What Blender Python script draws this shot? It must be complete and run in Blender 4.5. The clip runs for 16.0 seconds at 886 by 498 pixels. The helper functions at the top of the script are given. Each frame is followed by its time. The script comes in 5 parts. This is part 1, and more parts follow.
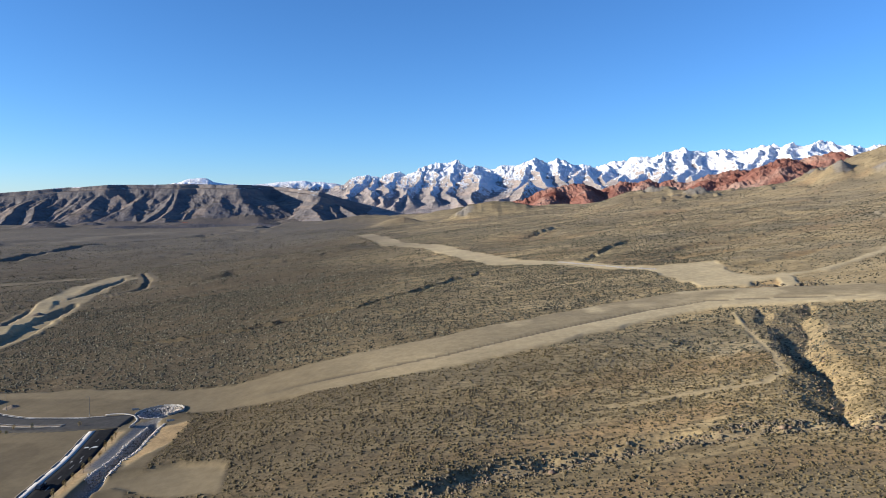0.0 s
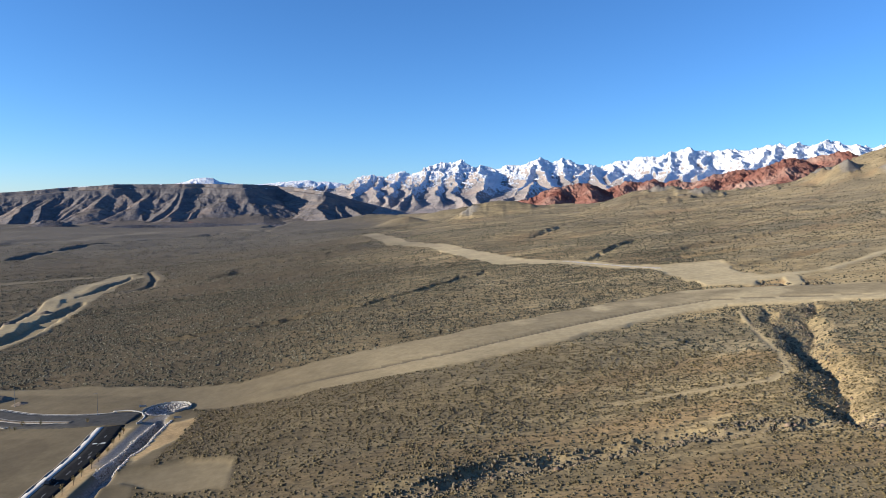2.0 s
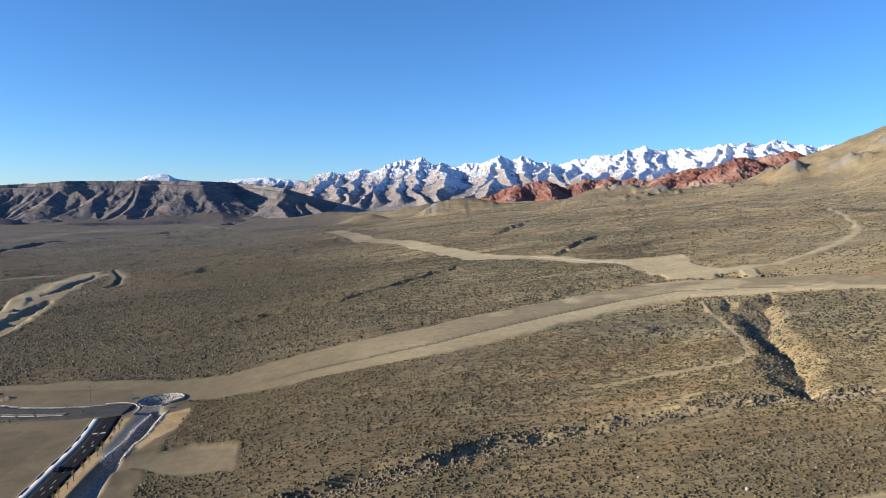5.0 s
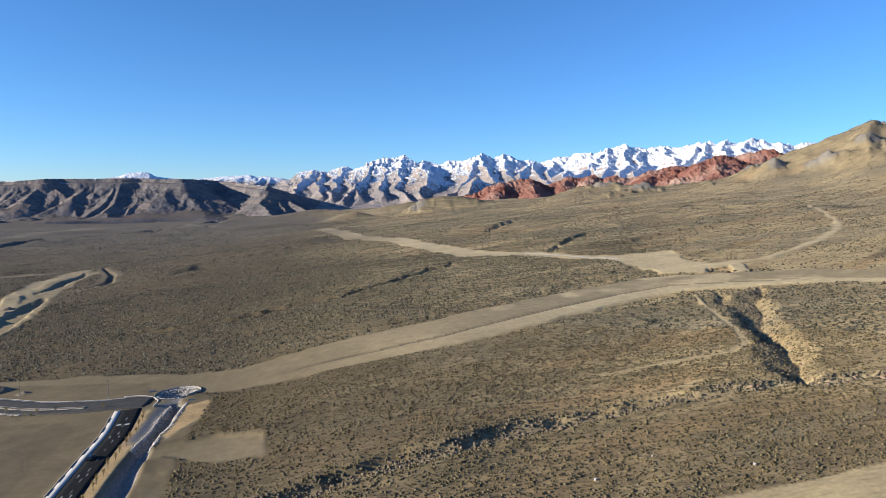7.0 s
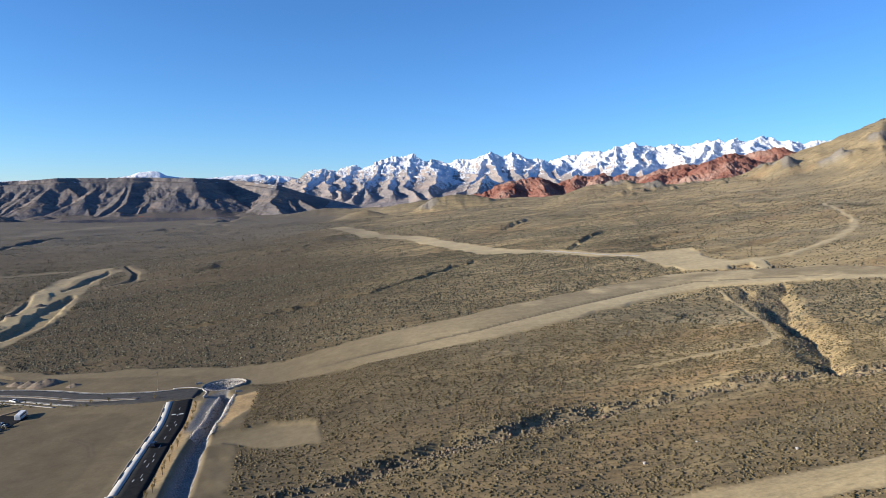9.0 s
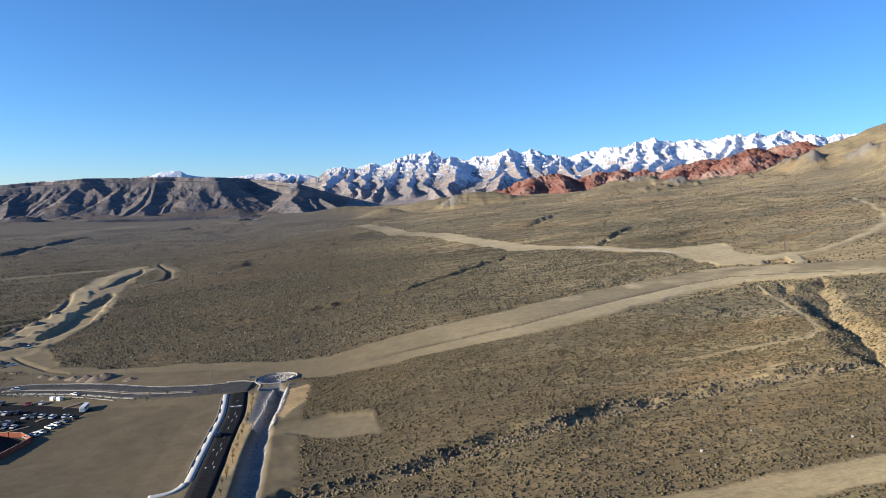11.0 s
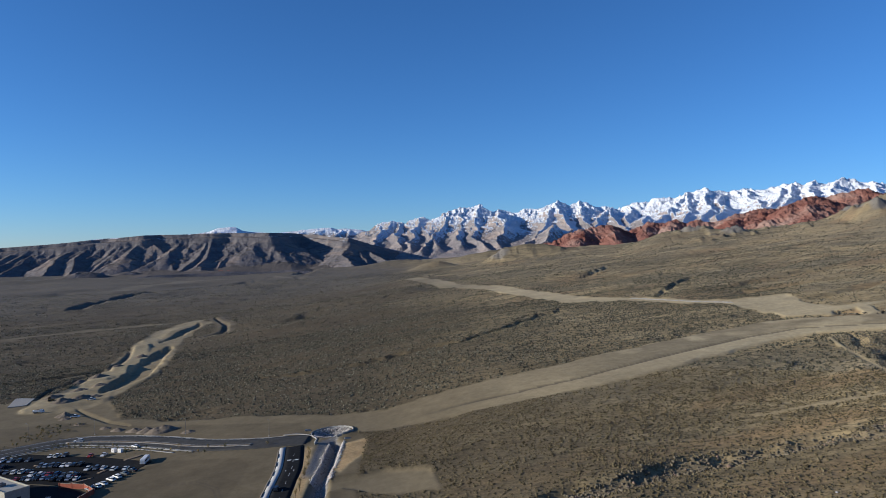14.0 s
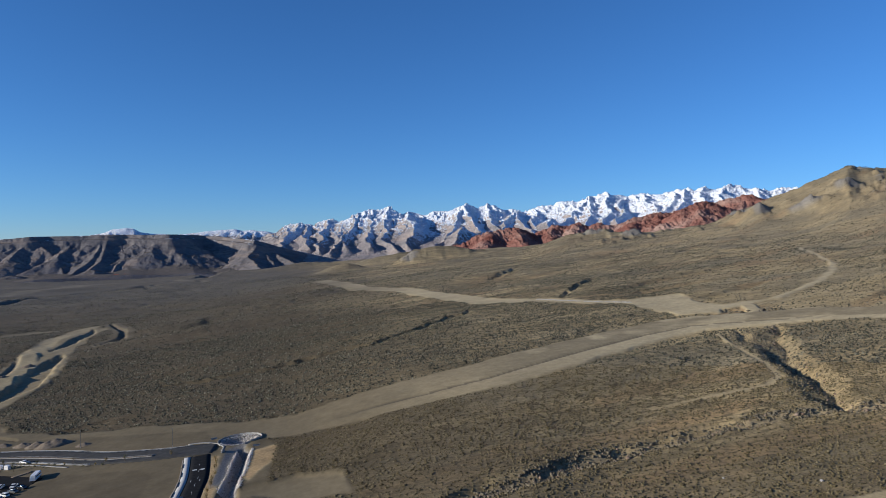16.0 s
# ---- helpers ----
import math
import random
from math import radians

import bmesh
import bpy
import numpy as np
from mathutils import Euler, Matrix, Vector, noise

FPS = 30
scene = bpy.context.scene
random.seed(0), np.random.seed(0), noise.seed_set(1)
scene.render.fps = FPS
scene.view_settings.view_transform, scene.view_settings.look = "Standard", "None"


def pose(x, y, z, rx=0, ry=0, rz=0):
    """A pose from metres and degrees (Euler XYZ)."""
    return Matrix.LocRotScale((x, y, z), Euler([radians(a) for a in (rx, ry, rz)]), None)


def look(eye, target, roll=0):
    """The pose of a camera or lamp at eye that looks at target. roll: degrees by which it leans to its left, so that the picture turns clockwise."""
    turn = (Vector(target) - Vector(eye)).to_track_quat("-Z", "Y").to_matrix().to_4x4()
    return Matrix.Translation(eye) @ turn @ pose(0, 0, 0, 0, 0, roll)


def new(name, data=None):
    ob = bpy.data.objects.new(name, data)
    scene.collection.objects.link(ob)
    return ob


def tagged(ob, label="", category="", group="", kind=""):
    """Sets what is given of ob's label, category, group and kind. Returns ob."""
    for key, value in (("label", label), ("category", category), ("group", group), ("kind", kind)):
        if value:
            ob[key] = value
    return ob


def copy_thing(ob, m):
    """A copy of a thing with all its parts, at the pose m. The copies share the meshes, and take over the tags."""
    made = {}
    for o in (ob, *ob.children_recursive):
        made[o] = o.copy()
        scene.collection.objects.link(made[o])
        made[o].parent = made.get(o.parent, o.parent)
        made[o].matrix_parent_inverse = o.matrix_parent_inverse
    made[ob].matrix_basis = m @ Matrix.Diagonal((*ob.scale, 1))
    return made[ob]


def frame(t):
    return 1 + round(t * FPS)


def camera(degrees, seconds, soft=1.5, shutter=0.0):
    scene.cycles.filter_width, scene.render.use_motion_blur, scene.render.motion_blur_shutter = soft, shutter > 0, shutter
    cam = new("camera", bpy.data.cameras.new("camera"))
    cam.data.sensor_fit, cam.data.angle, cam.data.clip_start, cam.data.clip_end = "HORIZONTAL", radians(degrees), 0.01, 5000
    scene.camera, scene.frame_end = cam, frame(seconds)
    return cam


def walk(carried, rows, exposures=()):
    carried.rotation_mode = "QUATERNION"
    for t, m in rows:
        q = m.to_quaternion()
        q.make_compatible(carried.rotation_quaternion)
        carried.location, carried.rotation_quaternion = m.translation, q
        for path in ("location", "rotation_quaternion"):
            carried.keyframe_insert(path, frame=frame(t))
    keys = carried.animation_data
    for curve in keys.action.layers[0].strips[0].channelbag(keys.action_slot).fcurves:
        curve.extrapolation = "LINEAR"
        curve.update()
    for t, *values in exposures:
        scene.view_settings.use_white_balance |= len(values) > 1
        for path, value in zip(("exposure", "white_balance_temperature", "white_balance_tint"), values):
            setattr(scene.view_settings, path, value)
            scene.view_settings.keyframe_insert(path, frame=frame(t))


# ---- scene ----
cam = camera(65.38, 16.0, soft=0.8)
EXPO = 1.1
KELVIN = 5210
PATH = [
    (0.00, -0.00, -0.00, 95.00, 0.000, -3.800, -0.650),
    (0.50, -0.07, 0.72, 94.94, 0.259, -3.816, -0.654),
    (1.00, 0.00, 0.93, 94.76, 0.554, -3.815, -0.634),
    (1.50, -0.04, 0.24, 94.55, 0.657, -3.805, -0.638),
    (2.00, -0.29, -1.06, 94.40, 0.407, -3.826, -0.689),
    (2.50, -1.55, -3.05, 94.39, 0.080, -3.832, -0.674),
    (3.00, -3.01, -5.37, 94.42, -0.386, -3.830, -0.663),
    (3.50, -5.01, -7.79, 94.39, -0.783, -3.894, -0.701),
    (4.00, -6.96, -10.45, 94.54, -1.191, -3.932, -0.654),
    (4.50, -9.63, -13.34, 94.29, -1.936, -3.960, -0.696),
    (5.00, -12.46, -16.34, 94.10, -3.026, -3.990, -0.740),
    (7.50, -30.00, -29.73, 94.00, -4.662, -4.213, -0.660),
    (8.00, -33.74, -32.24, 94.06, -4.497, -4.246, -0.621),
    (8.50, -37.59, -34.67, 93.98, -4.338, -4.254, -0.633),
    (9.00, -41.65, -36.95, 93.85, -4.129, -4.287, -0.586),
    (11.50, -58.08, -44.60, 94.08, -1.838, -4.554, -0.008),
    (12.00, -59.24, -43.79, 93.83, -0.493, -4.475, 0.165),
    (12.50, -59.27, -42.61, 93.96, 0.994, -2.723, 0.424),
    (12.70, -59.25, -42.40, 93.60, 1.270, -0.720, 0.470),
    (12.80, -59.23, -42.33, 93.40, 1.370, -0.360, 0.490),
    (13.00, -59.21, -42.28, 93.19, 1.390, -0.317, 0.502),
    (13.50, -59.29, -42.46, 93.04, 1.369, -0.193, 0.492),
    (14.00, -59.42, -42.55, 93.11, 1.246, -0.118, 0.439),
    (14.50, -59.47, -42.63, 93.12, 1.087, -0.077, 0.457),
    (15.00, -59.19, -43.56, 93.46, -1.457, -0.063, 0.463),
    (15.50, -59.96, -44.26, 93.50, -2.636, -0.007, 0.480),
    (16.00, -60.31, -45.28, 93.70, -6.258, -0.013, 0.471),
]
walk(cam, [(r[0], pose(r[1], r[2], r[3], 90 + r[5], r[6], r[4])) for r in PATH],
     exposures=[(0.0, EXPO, KELVIN, 10), (12.3, EXPO, KELVIN, 10), (13.0, EXPO - 0.2, KELVIN - 150, 10), (13.6, EXPO - 0.58, KELVIN - 300, 10), (16.0, EXPO - 0.62, KELVIN - 300, 10)])

# ---- daylight: low winter sun from the west, clear sky ----
SUN_EL, SUN_DIR = radians(14.0), Vector((-0.98, -0.2, 0)).normalized()
world = bpy.data.worlds.new("sky_world")
scene.world = world
world.use_nodes = True
wn = world.node_tree.nodes
sky = wn.new("ShaderNodeTexSky")
sky.sky_type = "NISHITA"
sky.sun_disc = False
sky.sun_elevation = SUN_EL
sky.sun_rotation = math.atan2(SUN_DIR.x, SUN_DIR.y)
sky.air_density, sky.dust_density, sky.ozone_density = 1.0, 0.0, 4.5
sky.altitude = 1500
world.node_tree.links.new(sky.outputs[0], wn["Background"].inputs[0])
wn["Background"].inputs[1].default_value = 0.074
sun_data = bpy.data.lights.new("sun", "SUN")
sun_data.energy, sun_data.angle, sun_data.color = 4.7, radians(0.53), (1.0, 0.79, 0.52)
sun = new("sun", sun_data)
sun_from = Vector((SUN_DIR.x * math.cos(SUN_EL), SUN_DIR.y * math.cos(SUN_EL), math.sin(SUN_EL)))
sun.matrix_world = look(tuple(sun_from * 500), (0, 0, 0))


# ---- materials ----
def mat(name, rough=0.9, spec=0.2):
    m = bpy.data.materials.new(name)
    m.use_nodes = True
    b = m.node_tree.nodes["Principled BSDF"]
    b.inputs["Roughness"].default_value = rough
    b.inputs["Specular IOR Level"].default_value = spec
    return m, m.node_tree.nodes, m.node_tree.links, b


def noise_tex(nodes, links, scale, detail=4.0, rough=0.6, vec=None, dist=0.0):
    n = nodes.new("ShaderNodeTexNoise")
    n.inputs["Scale"].default_value = scale
    n.inputs["Detail"].default_value = detail
    n.inputs["Roughness"].default_value = rough
    n.inputs["Distortion"].default_value = dist
    if vec is not None:
        links.new(vec, n.inputs["Vector"])
    return n.outputs["Fac"]


def ramp(nodes, links, fac, stops):
    r = nodes.new("ShaderNodeValToRGB")
    el = r.color_ramp.elements
    while len(el) < len(stops):
        el.new(0.5)
    for e, (p, c) in zip(el, stops):
        e.position = p
        e.color = (*c, 1) if len(c) == 3 else c
    links.new(fac, r.inputs[0])
    return r.outputs[0]


def grey(nodes, links, fac, a, b):
    """Smooth step of fac from a to b, 0 to 1."""
    m = nodes.new("ShaderNodeMapRange")
    m.interpolation_type = "SMOOTHSTEP"
    m.inputs[1].default_value, m.inputs[2].default_value = a, b
    links.new(fac, m.inputs[0])
    return m.outputs[0]


def mix(nodes, links, fac, a, b, mode="MIX"):
    m = nodes.new("ShaderNodeMix")
    m.data_type, m.blend_type = "RGBA", mode
    for sock, v in ((m.inputs[0], fac), (m.inputs[6], a), (m.inputs[7], b)):
        if isinstance(v, (int, float)):
            sock.default_value = v
        elif isinstance(v, tuple):
            sock.default_value = (*v, 1)
        else:
            links.new(v, sock)
    return m.outputs[2]


def calc(nodes, links, op, a, b=0.0):
    m = nodes.new("ShaderNodeMath")
    m.operation = op
    for sock, v in ((m.inputs[0], a), (m.inputs[1], b)):
        if isinstance(v, (int, float)):
            sock.default_value = v
        else:
            links.new(v, sock)
    return m.outputs[0]


def bump(nodes, links, bsdf, height, strength, distance):
    b = nodes.new("ShaderNodeBump")
    b.inputs["Strength"].default_value = strength
    b.inputs["Distance"].default_value = distance
    links.new(height, b.inputs["Height"])
    links.new(b.outputs[0], bsdf.inputs["Normal"])


def world_pos(nodes, scale=(1, 1, 1), turn=0.0):
    g = nodes.new("ShaderNodeNewGeometry")
    m = nodes.new("ShaderNodeMapping")
    m.inputs["Scale"].default_value = scale
    m.inputs["Rotation"].default_value = (0, 0, turn)
    nodes.id_data.links.new(g.outputs["Position"], m.inputs[0])
    return m.outputs[0]


def ground_material():
    m, n, l, b = mat("desert_ground", 0.95, 0.1)
    pos = world_pos(n)
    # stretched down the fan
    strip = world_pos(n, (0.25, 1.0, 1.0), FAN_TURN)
    cov = n.new("ShaderNodeVertexColor")
    cov.layer_name = "cover"
    sep = n.new("ShaderNodeSeparateColor")
    l.new(cov.outputs[0], sep.inputs[0])
    graded, orange, gravel, scrub = sep.outputs[0], sep.outputs[1], sep.outputs[2], cov.outputs["Alpha"]
    big = noise_tex(n, l, 0.012, 4, 0.55, strip)
    mid = noise_tex(n, l, 0.06, 5, 0.6, strip)
    fine = noise_tex(n, l, 0.7, 4, 0.7, pos)
    soil = ramp(n, l, mid, [(0.3, (0.37, 0.275, 0.132)), (0.5, (0.47, 0.36, 0.176)), (0.7, (0.57, 0.45, 0.238))])
    soil = mix(n, l, calc(n, l, "MULTIPLY", grey(n, l, big, 0.48, 0.66), 0.6), soil, (0.26, 0.222, 0.138))
    soil = mix(n, l, orange, soil, (0.40, 0.275, 0.13))
    low = calc(n, l, "MULTIPLY", grey(n, l, noise_tex(n, l, 0.028, 5, 0.65, strip), 0.36, 0.6), scrub)
    soil = mix(n, l, calc(n, l, "MULTIPLY", low, 0.5), soil, (0.175, 0.145, 0.085))
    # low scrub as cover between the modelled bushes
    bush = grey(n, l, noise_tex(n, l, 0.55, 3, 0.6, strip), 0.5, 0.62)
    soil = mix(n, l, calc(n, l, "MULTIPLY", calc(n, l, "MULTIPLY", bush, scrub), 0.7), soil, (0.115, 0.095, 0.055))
    # scrub rows down the fan, with the bushes' shadow dashes painted in
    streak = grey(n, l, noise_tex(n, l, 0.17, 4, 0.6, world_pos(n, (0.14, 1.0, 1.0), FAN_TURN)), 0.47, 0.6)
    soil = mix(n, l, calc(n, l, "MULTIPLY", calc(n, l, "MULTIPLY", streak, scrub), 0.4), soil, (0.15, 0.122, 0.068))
    dirt = ramp(n, l, noise_tex(n, l, 0.25, 6, 0.65, pos), [(0.3, (0.39, 0.315, 0.178)), (0.55, (0.485, 0.395, 0.225)), (0.75, (0.56, 0.46, 0.27))])
    col = mix(n, l, graded, soil, dirt)
    stone = ramp(n, l, noise_tex(n, l, 1.6, 3, 0.7, pos), [(0.35, (0.16, 0.155, 0.15)), (0.65, (0.36, 0.34, 0.31))])
    wear_and_shade = n.new("ShaderNodeVertexColor")
    wear_and_shade.layer_name = "wear_and_shade"
    ws = n.new("ShaderNodeSeparateColor")
    l.new(wear_and_shade.outputs[0], ws.inputs[0])
    packed_dark = ramp(n, l, noise_tex(n, l, 0.11, 6, 0.7, pos), [(0.3, (0.072, 0.057, 0.034)), (0.7, (0.112, 0.09, 0.056))])
    col = mix(n, l, ws.outputs[0], col, packed_dark)
    # one dark tone for tyre marks, brush, dark rock and painted ditch shade
    col = mix(n, l, calc(n, l, "MULTIPLY", ws.outputs[1], 0.8), col, (0.09, 0.075, 0.055))
    # stone tone, which also carries the painted haze of the far fan
    col = mix(n, l, gravel, col, stone)
    open_soil = calc(n, l, "SUBTRACT", 1.0, calc(n, l, "MULTIPLY", graded, 0.8))
    col = mix(n, l, open_soil, col, mix(n, l, 1.0, col, ramp(n, l, fine, [(0.25, (0.6, 0.6, 0.6)), (0.7, (1.2, 1.18, 1.15))]), "MULTIPLY"))
    stain = noise_tex(n, l, 0.035, 6, 0.7, pos)
    col = mix(n, l, graded, col, mix(n, l, 1.0, col, ramp(n, l, stain, [(0.3, (0.80, 0.80, 0.81)), (0.7, (1.12, 1.11, 1.09))]), "MULTIPLY"))
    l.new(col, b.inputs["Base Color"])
    bump(n, l, b, calc(n, l, "MULTIPLY", calc(n, l, "ADD", fine, calc(n, l, "MULTIPLY", bush, scrub)), open_soil), 0.35, 0.3)
    return m


def simple_mat(name, a, b_, scale, rough=0.9, spec=0.2, bump_d=0.0, detail=5):
    m, n, l, b = mat(name, rough, spec)
    f = noise_tex(n, l, scale, detail, 0.65, world_pos(n))
    l.new(ramp(n, l, f, [(0.3, a), (0.7, b_)]), b.inputs["Base Color"])
    if bump_d:
        bump(n, l, b, f, 0.6, bump_d)
    return m


# ---- numpy noise ----
def lattice_hash(i, j, seed):
    h = (i * 374761393 + j * 668265263 + seed * 974711) & 0xFFFFFFFF
    h = ((h ^ (h >> 13)) * 1274126177) & 0xFFFFFFFF
    return ((h ^ (h >> 16)) & 0xFFFF) / 65535.0


def vnoise(x, y, seed=0):
    i, j = np.floor(x).astype(np.int64), np.floor(y).astype(np.int64)
    u, v = x - i, y - j
    u, v = u * u * u * (u * (u * 6 - 15) + 10), v * v * v * (v * (v * 6 - 15) + 10)
    a, b = lattice_hash(i, j, seed), lattice_hash(i + 1, j, seed)
    c, d = lattice_hash(i, j + 1, seed), lattice_hash(i + 1, j + 1, seed)
    return a + (b - a) * u + (c - a) * v + (a - b - c + d) * u * v


def fbm(x, y, octaves=4, seed=0, gain=0.5):
    out, amp, tot = 0.0, 1.0, 0.0
    for k in range(octaves):
        out = out + amp * vnoise(x * 2 ** k + 17.3 * k, y * 2 ** k - 9.1 * k, seed + k)
        tot += amp
        amp *= gain
    return out / tot


def ridged(x, y, octaves=4, seed=0, gain=0.5):
    out, amp, tot = 0.0, 1.0, 0.0
    for k in range(octaves):
        out = out + amp * (1 - np.abs(2 * vnoise(x * 2 ** k + 5.3 * k, y * 2 ** k + 3.7 * k, seed + k) - 1))
        tot += amp
        amp *= gain
    return out / tot


def smooth(v, a, b):
    t = np.clip((v - a) / (b - a), 0, 1)
    return t * t * (3 - 2 * t)


# ---- the lie of the land ----
EX, EY = -30.0, -25.0
AZ = np.radians([-62, -46, -33, -22, -12, -3, 6, 15, 25, 38, 58])
RR = np.log([60, 150, 240, 340, 500, 800, 1300, 2200, 4900])
FALL = np.array([
    [-2, 1, 3, 4, 5, 6, 8, 10, 12, 15, 22],
    [2, 2, 3, 5, 7, 9, 12, 15, 19, 25, 32],
    [-1, -3, -2, 2, 6, 13, 18, 19, 24, 32, 42],
    [-6, -8, -7, 0, 6, 18, 27, 32, 35, 41, 54],
    [-13, -14, -11, -2, 11, 25, 33, 39, 47, 59, 79],
    [-18, -19, -16, -7, 10, 28, 42, 56, 67, 82, 117],
    [-20, -22, -20, -10, 12, 38, 62, 84, 105, 130, 170],
    [-22, -23, -21, -14, 2, 26, 64, 104, 143, 183, 227],
    [-17, -13, -8, 0, 15, 42, 81, 122, 166, 213, 263],
], float)
FAN_TURN = radians(-28)


def bearing(x, y):
    return np.degrees(np.arctan2(x - EX, y - EY)), np.hypot(x - EX, y - EY)


def spline(p, s):
    return p[1] + 0.5 * s * (p[2] - p[0] + s * (2 * p[0] - 5 * p[1] + 4 * p[2] - p[3] + s * (3 * (p[1] - p[2]) + p[3] - p[0])))


def fan(x, y):
    """The smooth slope of the alluvial fan."""
    az, r = bearing(x, y)
    a, q = np.clip(np.radians(az), AZ[0], AZ[-1]), np.log(np.clip(r, 60, 4900))
    ia = np.clip(np.searchsorted(AZ, a, side="right") - 1, 0, len(AZ) - 2)
    ir = np.clip(np.searchsorted(RR, q, side="right") - 1, 0, len(RR) - 2)
    sa, sr = (a - AZ[ia]) / (AZ[ia + 1] - AZ[ia]), (q - RR[ir]) / (RR[ir + 1] - RR[ir])
    n, m = FALL.shape
    cols = [spline([FALL[np.clip(ir + k, 0, n - 1), np.clip(ia + j, 0, m - 1)] for j in (-1, 0, 1, 2)], sa) for k in (-1, 0, 1, 2)]
    return spline(cols, sr)


def near_box(x, y, pts, margin):
    xs, ys = [p[0] for p in pts], [p[1] for p in pts]
    return (x > min(xs) - margin) & (x < max(xs) + margin) & (y > min(ys) - margin) & (y < max(ys) + margin)


def along(x, y, line):
    """Distance to a polyline of (x, y, half width): distance, half width there, run along it, side (+ right of its course)."""
    shape = np.shape(x)
    near = near_box(x, y, line, 75)
    out = [np.full(shape, 1e6), np.ones(shape), np.zeros(shape), np.zeros(shape)]
    x, y = x[near], y[near]
    if not x.size:
        return out
    best, wid, run, side = np.full(x.shape, 1e9), np.ones(x.shape), np.zeros(x.shape), np.zeros(x.shape)
    s0 = 0.0
    for (ax, ay, aw), (bx, by, bw) in zip(line, line[1:]):
        dx, dy = bx - ax, by - ay
        n2 = dx * dx + dy * dy
        t = np.clip(((x - ax) * dx + (y - ay) * dy) / n2, 0, 1)
        d = np.hypot(x - ax - t * dx, y - ay - t * dy)
        k = d < best
        best[k], wid[k], run[k] = d[k], (aw + t * (bw - aw))[k], (s0 + t * math.sqrt(n2))[k]
        side[k] = np.sign((x - ax) * dy - (y - ay) * dx)[k]
        s0 += math.sqrt(n2)
    for full, part_ in zip(out, (best, wid, run, side)):
        full[near] = part_
    return out


def inside(x, y, poly):
    """Signed distance to a polygon, negative inside."""
    out = np.full(np.shape(x), 1e6)
    near = near_box(x, y, poly, 20)
    x, y = x[near], y[near]
    d, c = np.full(x.shape, 1e9), np.zeros(x.shape, bool)
    for (ax, ay), (bx, by) in zip(poly, poly[1:] + poly[:1]):
        dx, dy = bx - ax, by - ay
        t = np.clip(((x - ax) * dx + (y - ay) * dy) / (dx * dx + dy * dy), 0, 1)
        d = np.minimum(d, np.hypot(x - ax - t * dx, y - ay - t * dy))
        if dy:
            c ^= ((ay > y) != (by > y)) & (x < ax + (y - ay) * dx / dy)
    out[near] = np.where(c, -d, d)
    return out


MAIN_ROAD = [(-330, 372, 6), (-262, 351, 9), (-206, 333, 14), (-160, 322, 15), (-128, 311, 14), (-98, 306, 18), (-61, 310, 24), (-32, 312, 26), (0, 318, 27), (32, 334, 28),
             (68, 356, 26), (110, 382, 26), (150, 396, 27), (190, 384, 24), (222, 370, 22), (247, 340, 17), (285, 290, 15), (340, 235, 14)]
UPPER_ROAD = [(-155, 1350, 14), (-69, 986, 16), (-12, 890, 14), (36, 724, 16), (59, 648, 16), (105, 601, 9), (142, 546, 10), (168, 515, 14), (180, 465, 20), (200, 440, 9), (229, 446, 4),
              (248, 450, 3), (285, 476, 3), (329, 514, 3), (384, 572, 3), (427, 636, 2.6), (473, 733, 2.2), (499, 798, 1.6)]
CONNECTOR = [(218, 436, 5), (200, 390, 5)]
PAD = [(160, 535), (212, 536), (200, 476), (202, 440), (186, 418), (163, 433), (166, 470)]
GULLY = [(188, 356, 2), (182, 345, 5), (169, 322, 7), (156, 292, 8), (149, 274, 7), (141, 252, 8), (136, 236, 9), (130, 221, 9), (125, 208, 9), (121, 201, 5)]
GULLY_FORK = [(166, 358, 3), (157, 330, 7), (150, 302, 8), (144, 275, 7), (139, 250, 4)]
FRONT_WASH = [(190, 190, 3), (119, 199, 3.5), (97, 203, 3.5), (74, 202, 3.5), (45, 199, 4.2), (17, 195, 5), (-5, 184, 5), (-24, 178, 5), (-43, 171, 5), (-62, 166, 4.5), (-92, 158, 4)]
FOOT_TRAIL = [(150, 352, 1.0), (143, 325, 1.1), (137, 300, 1.1), (133, 272, 1.3), (127, 252, 1.7), (116, 242, 1.7), (104, 241, 1.4), (90, 240, 1.0), (60, 236, 0.6)]
SPUR = [(-112, 221), (-104, 224), (-88, 228), (-70, 223), (-66, 201), (-86, 204), (-103, 212), (-112, 206)]
CANAL = [(-116.5, 277, 3.6), (-114.5, 248, 3.6), (-113.5, 226, 4), (-111.5, 205, 5), (-110, 192, 5.4), (-108, 177, 5.4), (-101, 120, 5.4), (-95, 60, 5.4)]
SIDE_ROAD = [(-135.5, 275, 4.2), (-129.5, 245, 4.2), (-127, 221, 4.2), (-124.5, 198, 4.2), (-122.5, 181, 4.2), (-117, 130, 4.2), (-111, 60, 4.2)]
HIGHWAY = [(-420, 150, 8.5), (-330, 262, 8.5), (-292, 306, 8.5), (-268, 323, 8.5), (-240, 319, 8.5), (-214, 309, 8.5), (-186, 294, 8.5), (-158, 286, 8.5), (-140, 285, 8), (-131, 285, 5)]
LOT = [(-240, 110), (-226, 205), (-209, 208), (-207, 236), (-204, 268), (-193, 276), (-158, 267), (-149, 255), (-146, 225), (-143, 180), (-139, 130)]
PARKING = [(-330, 250), (-295, 296), (-280, 303), (-232, 290), (-203, 276), (-211, 240), (-226, 248), (-245, 254), (-280, 258)]
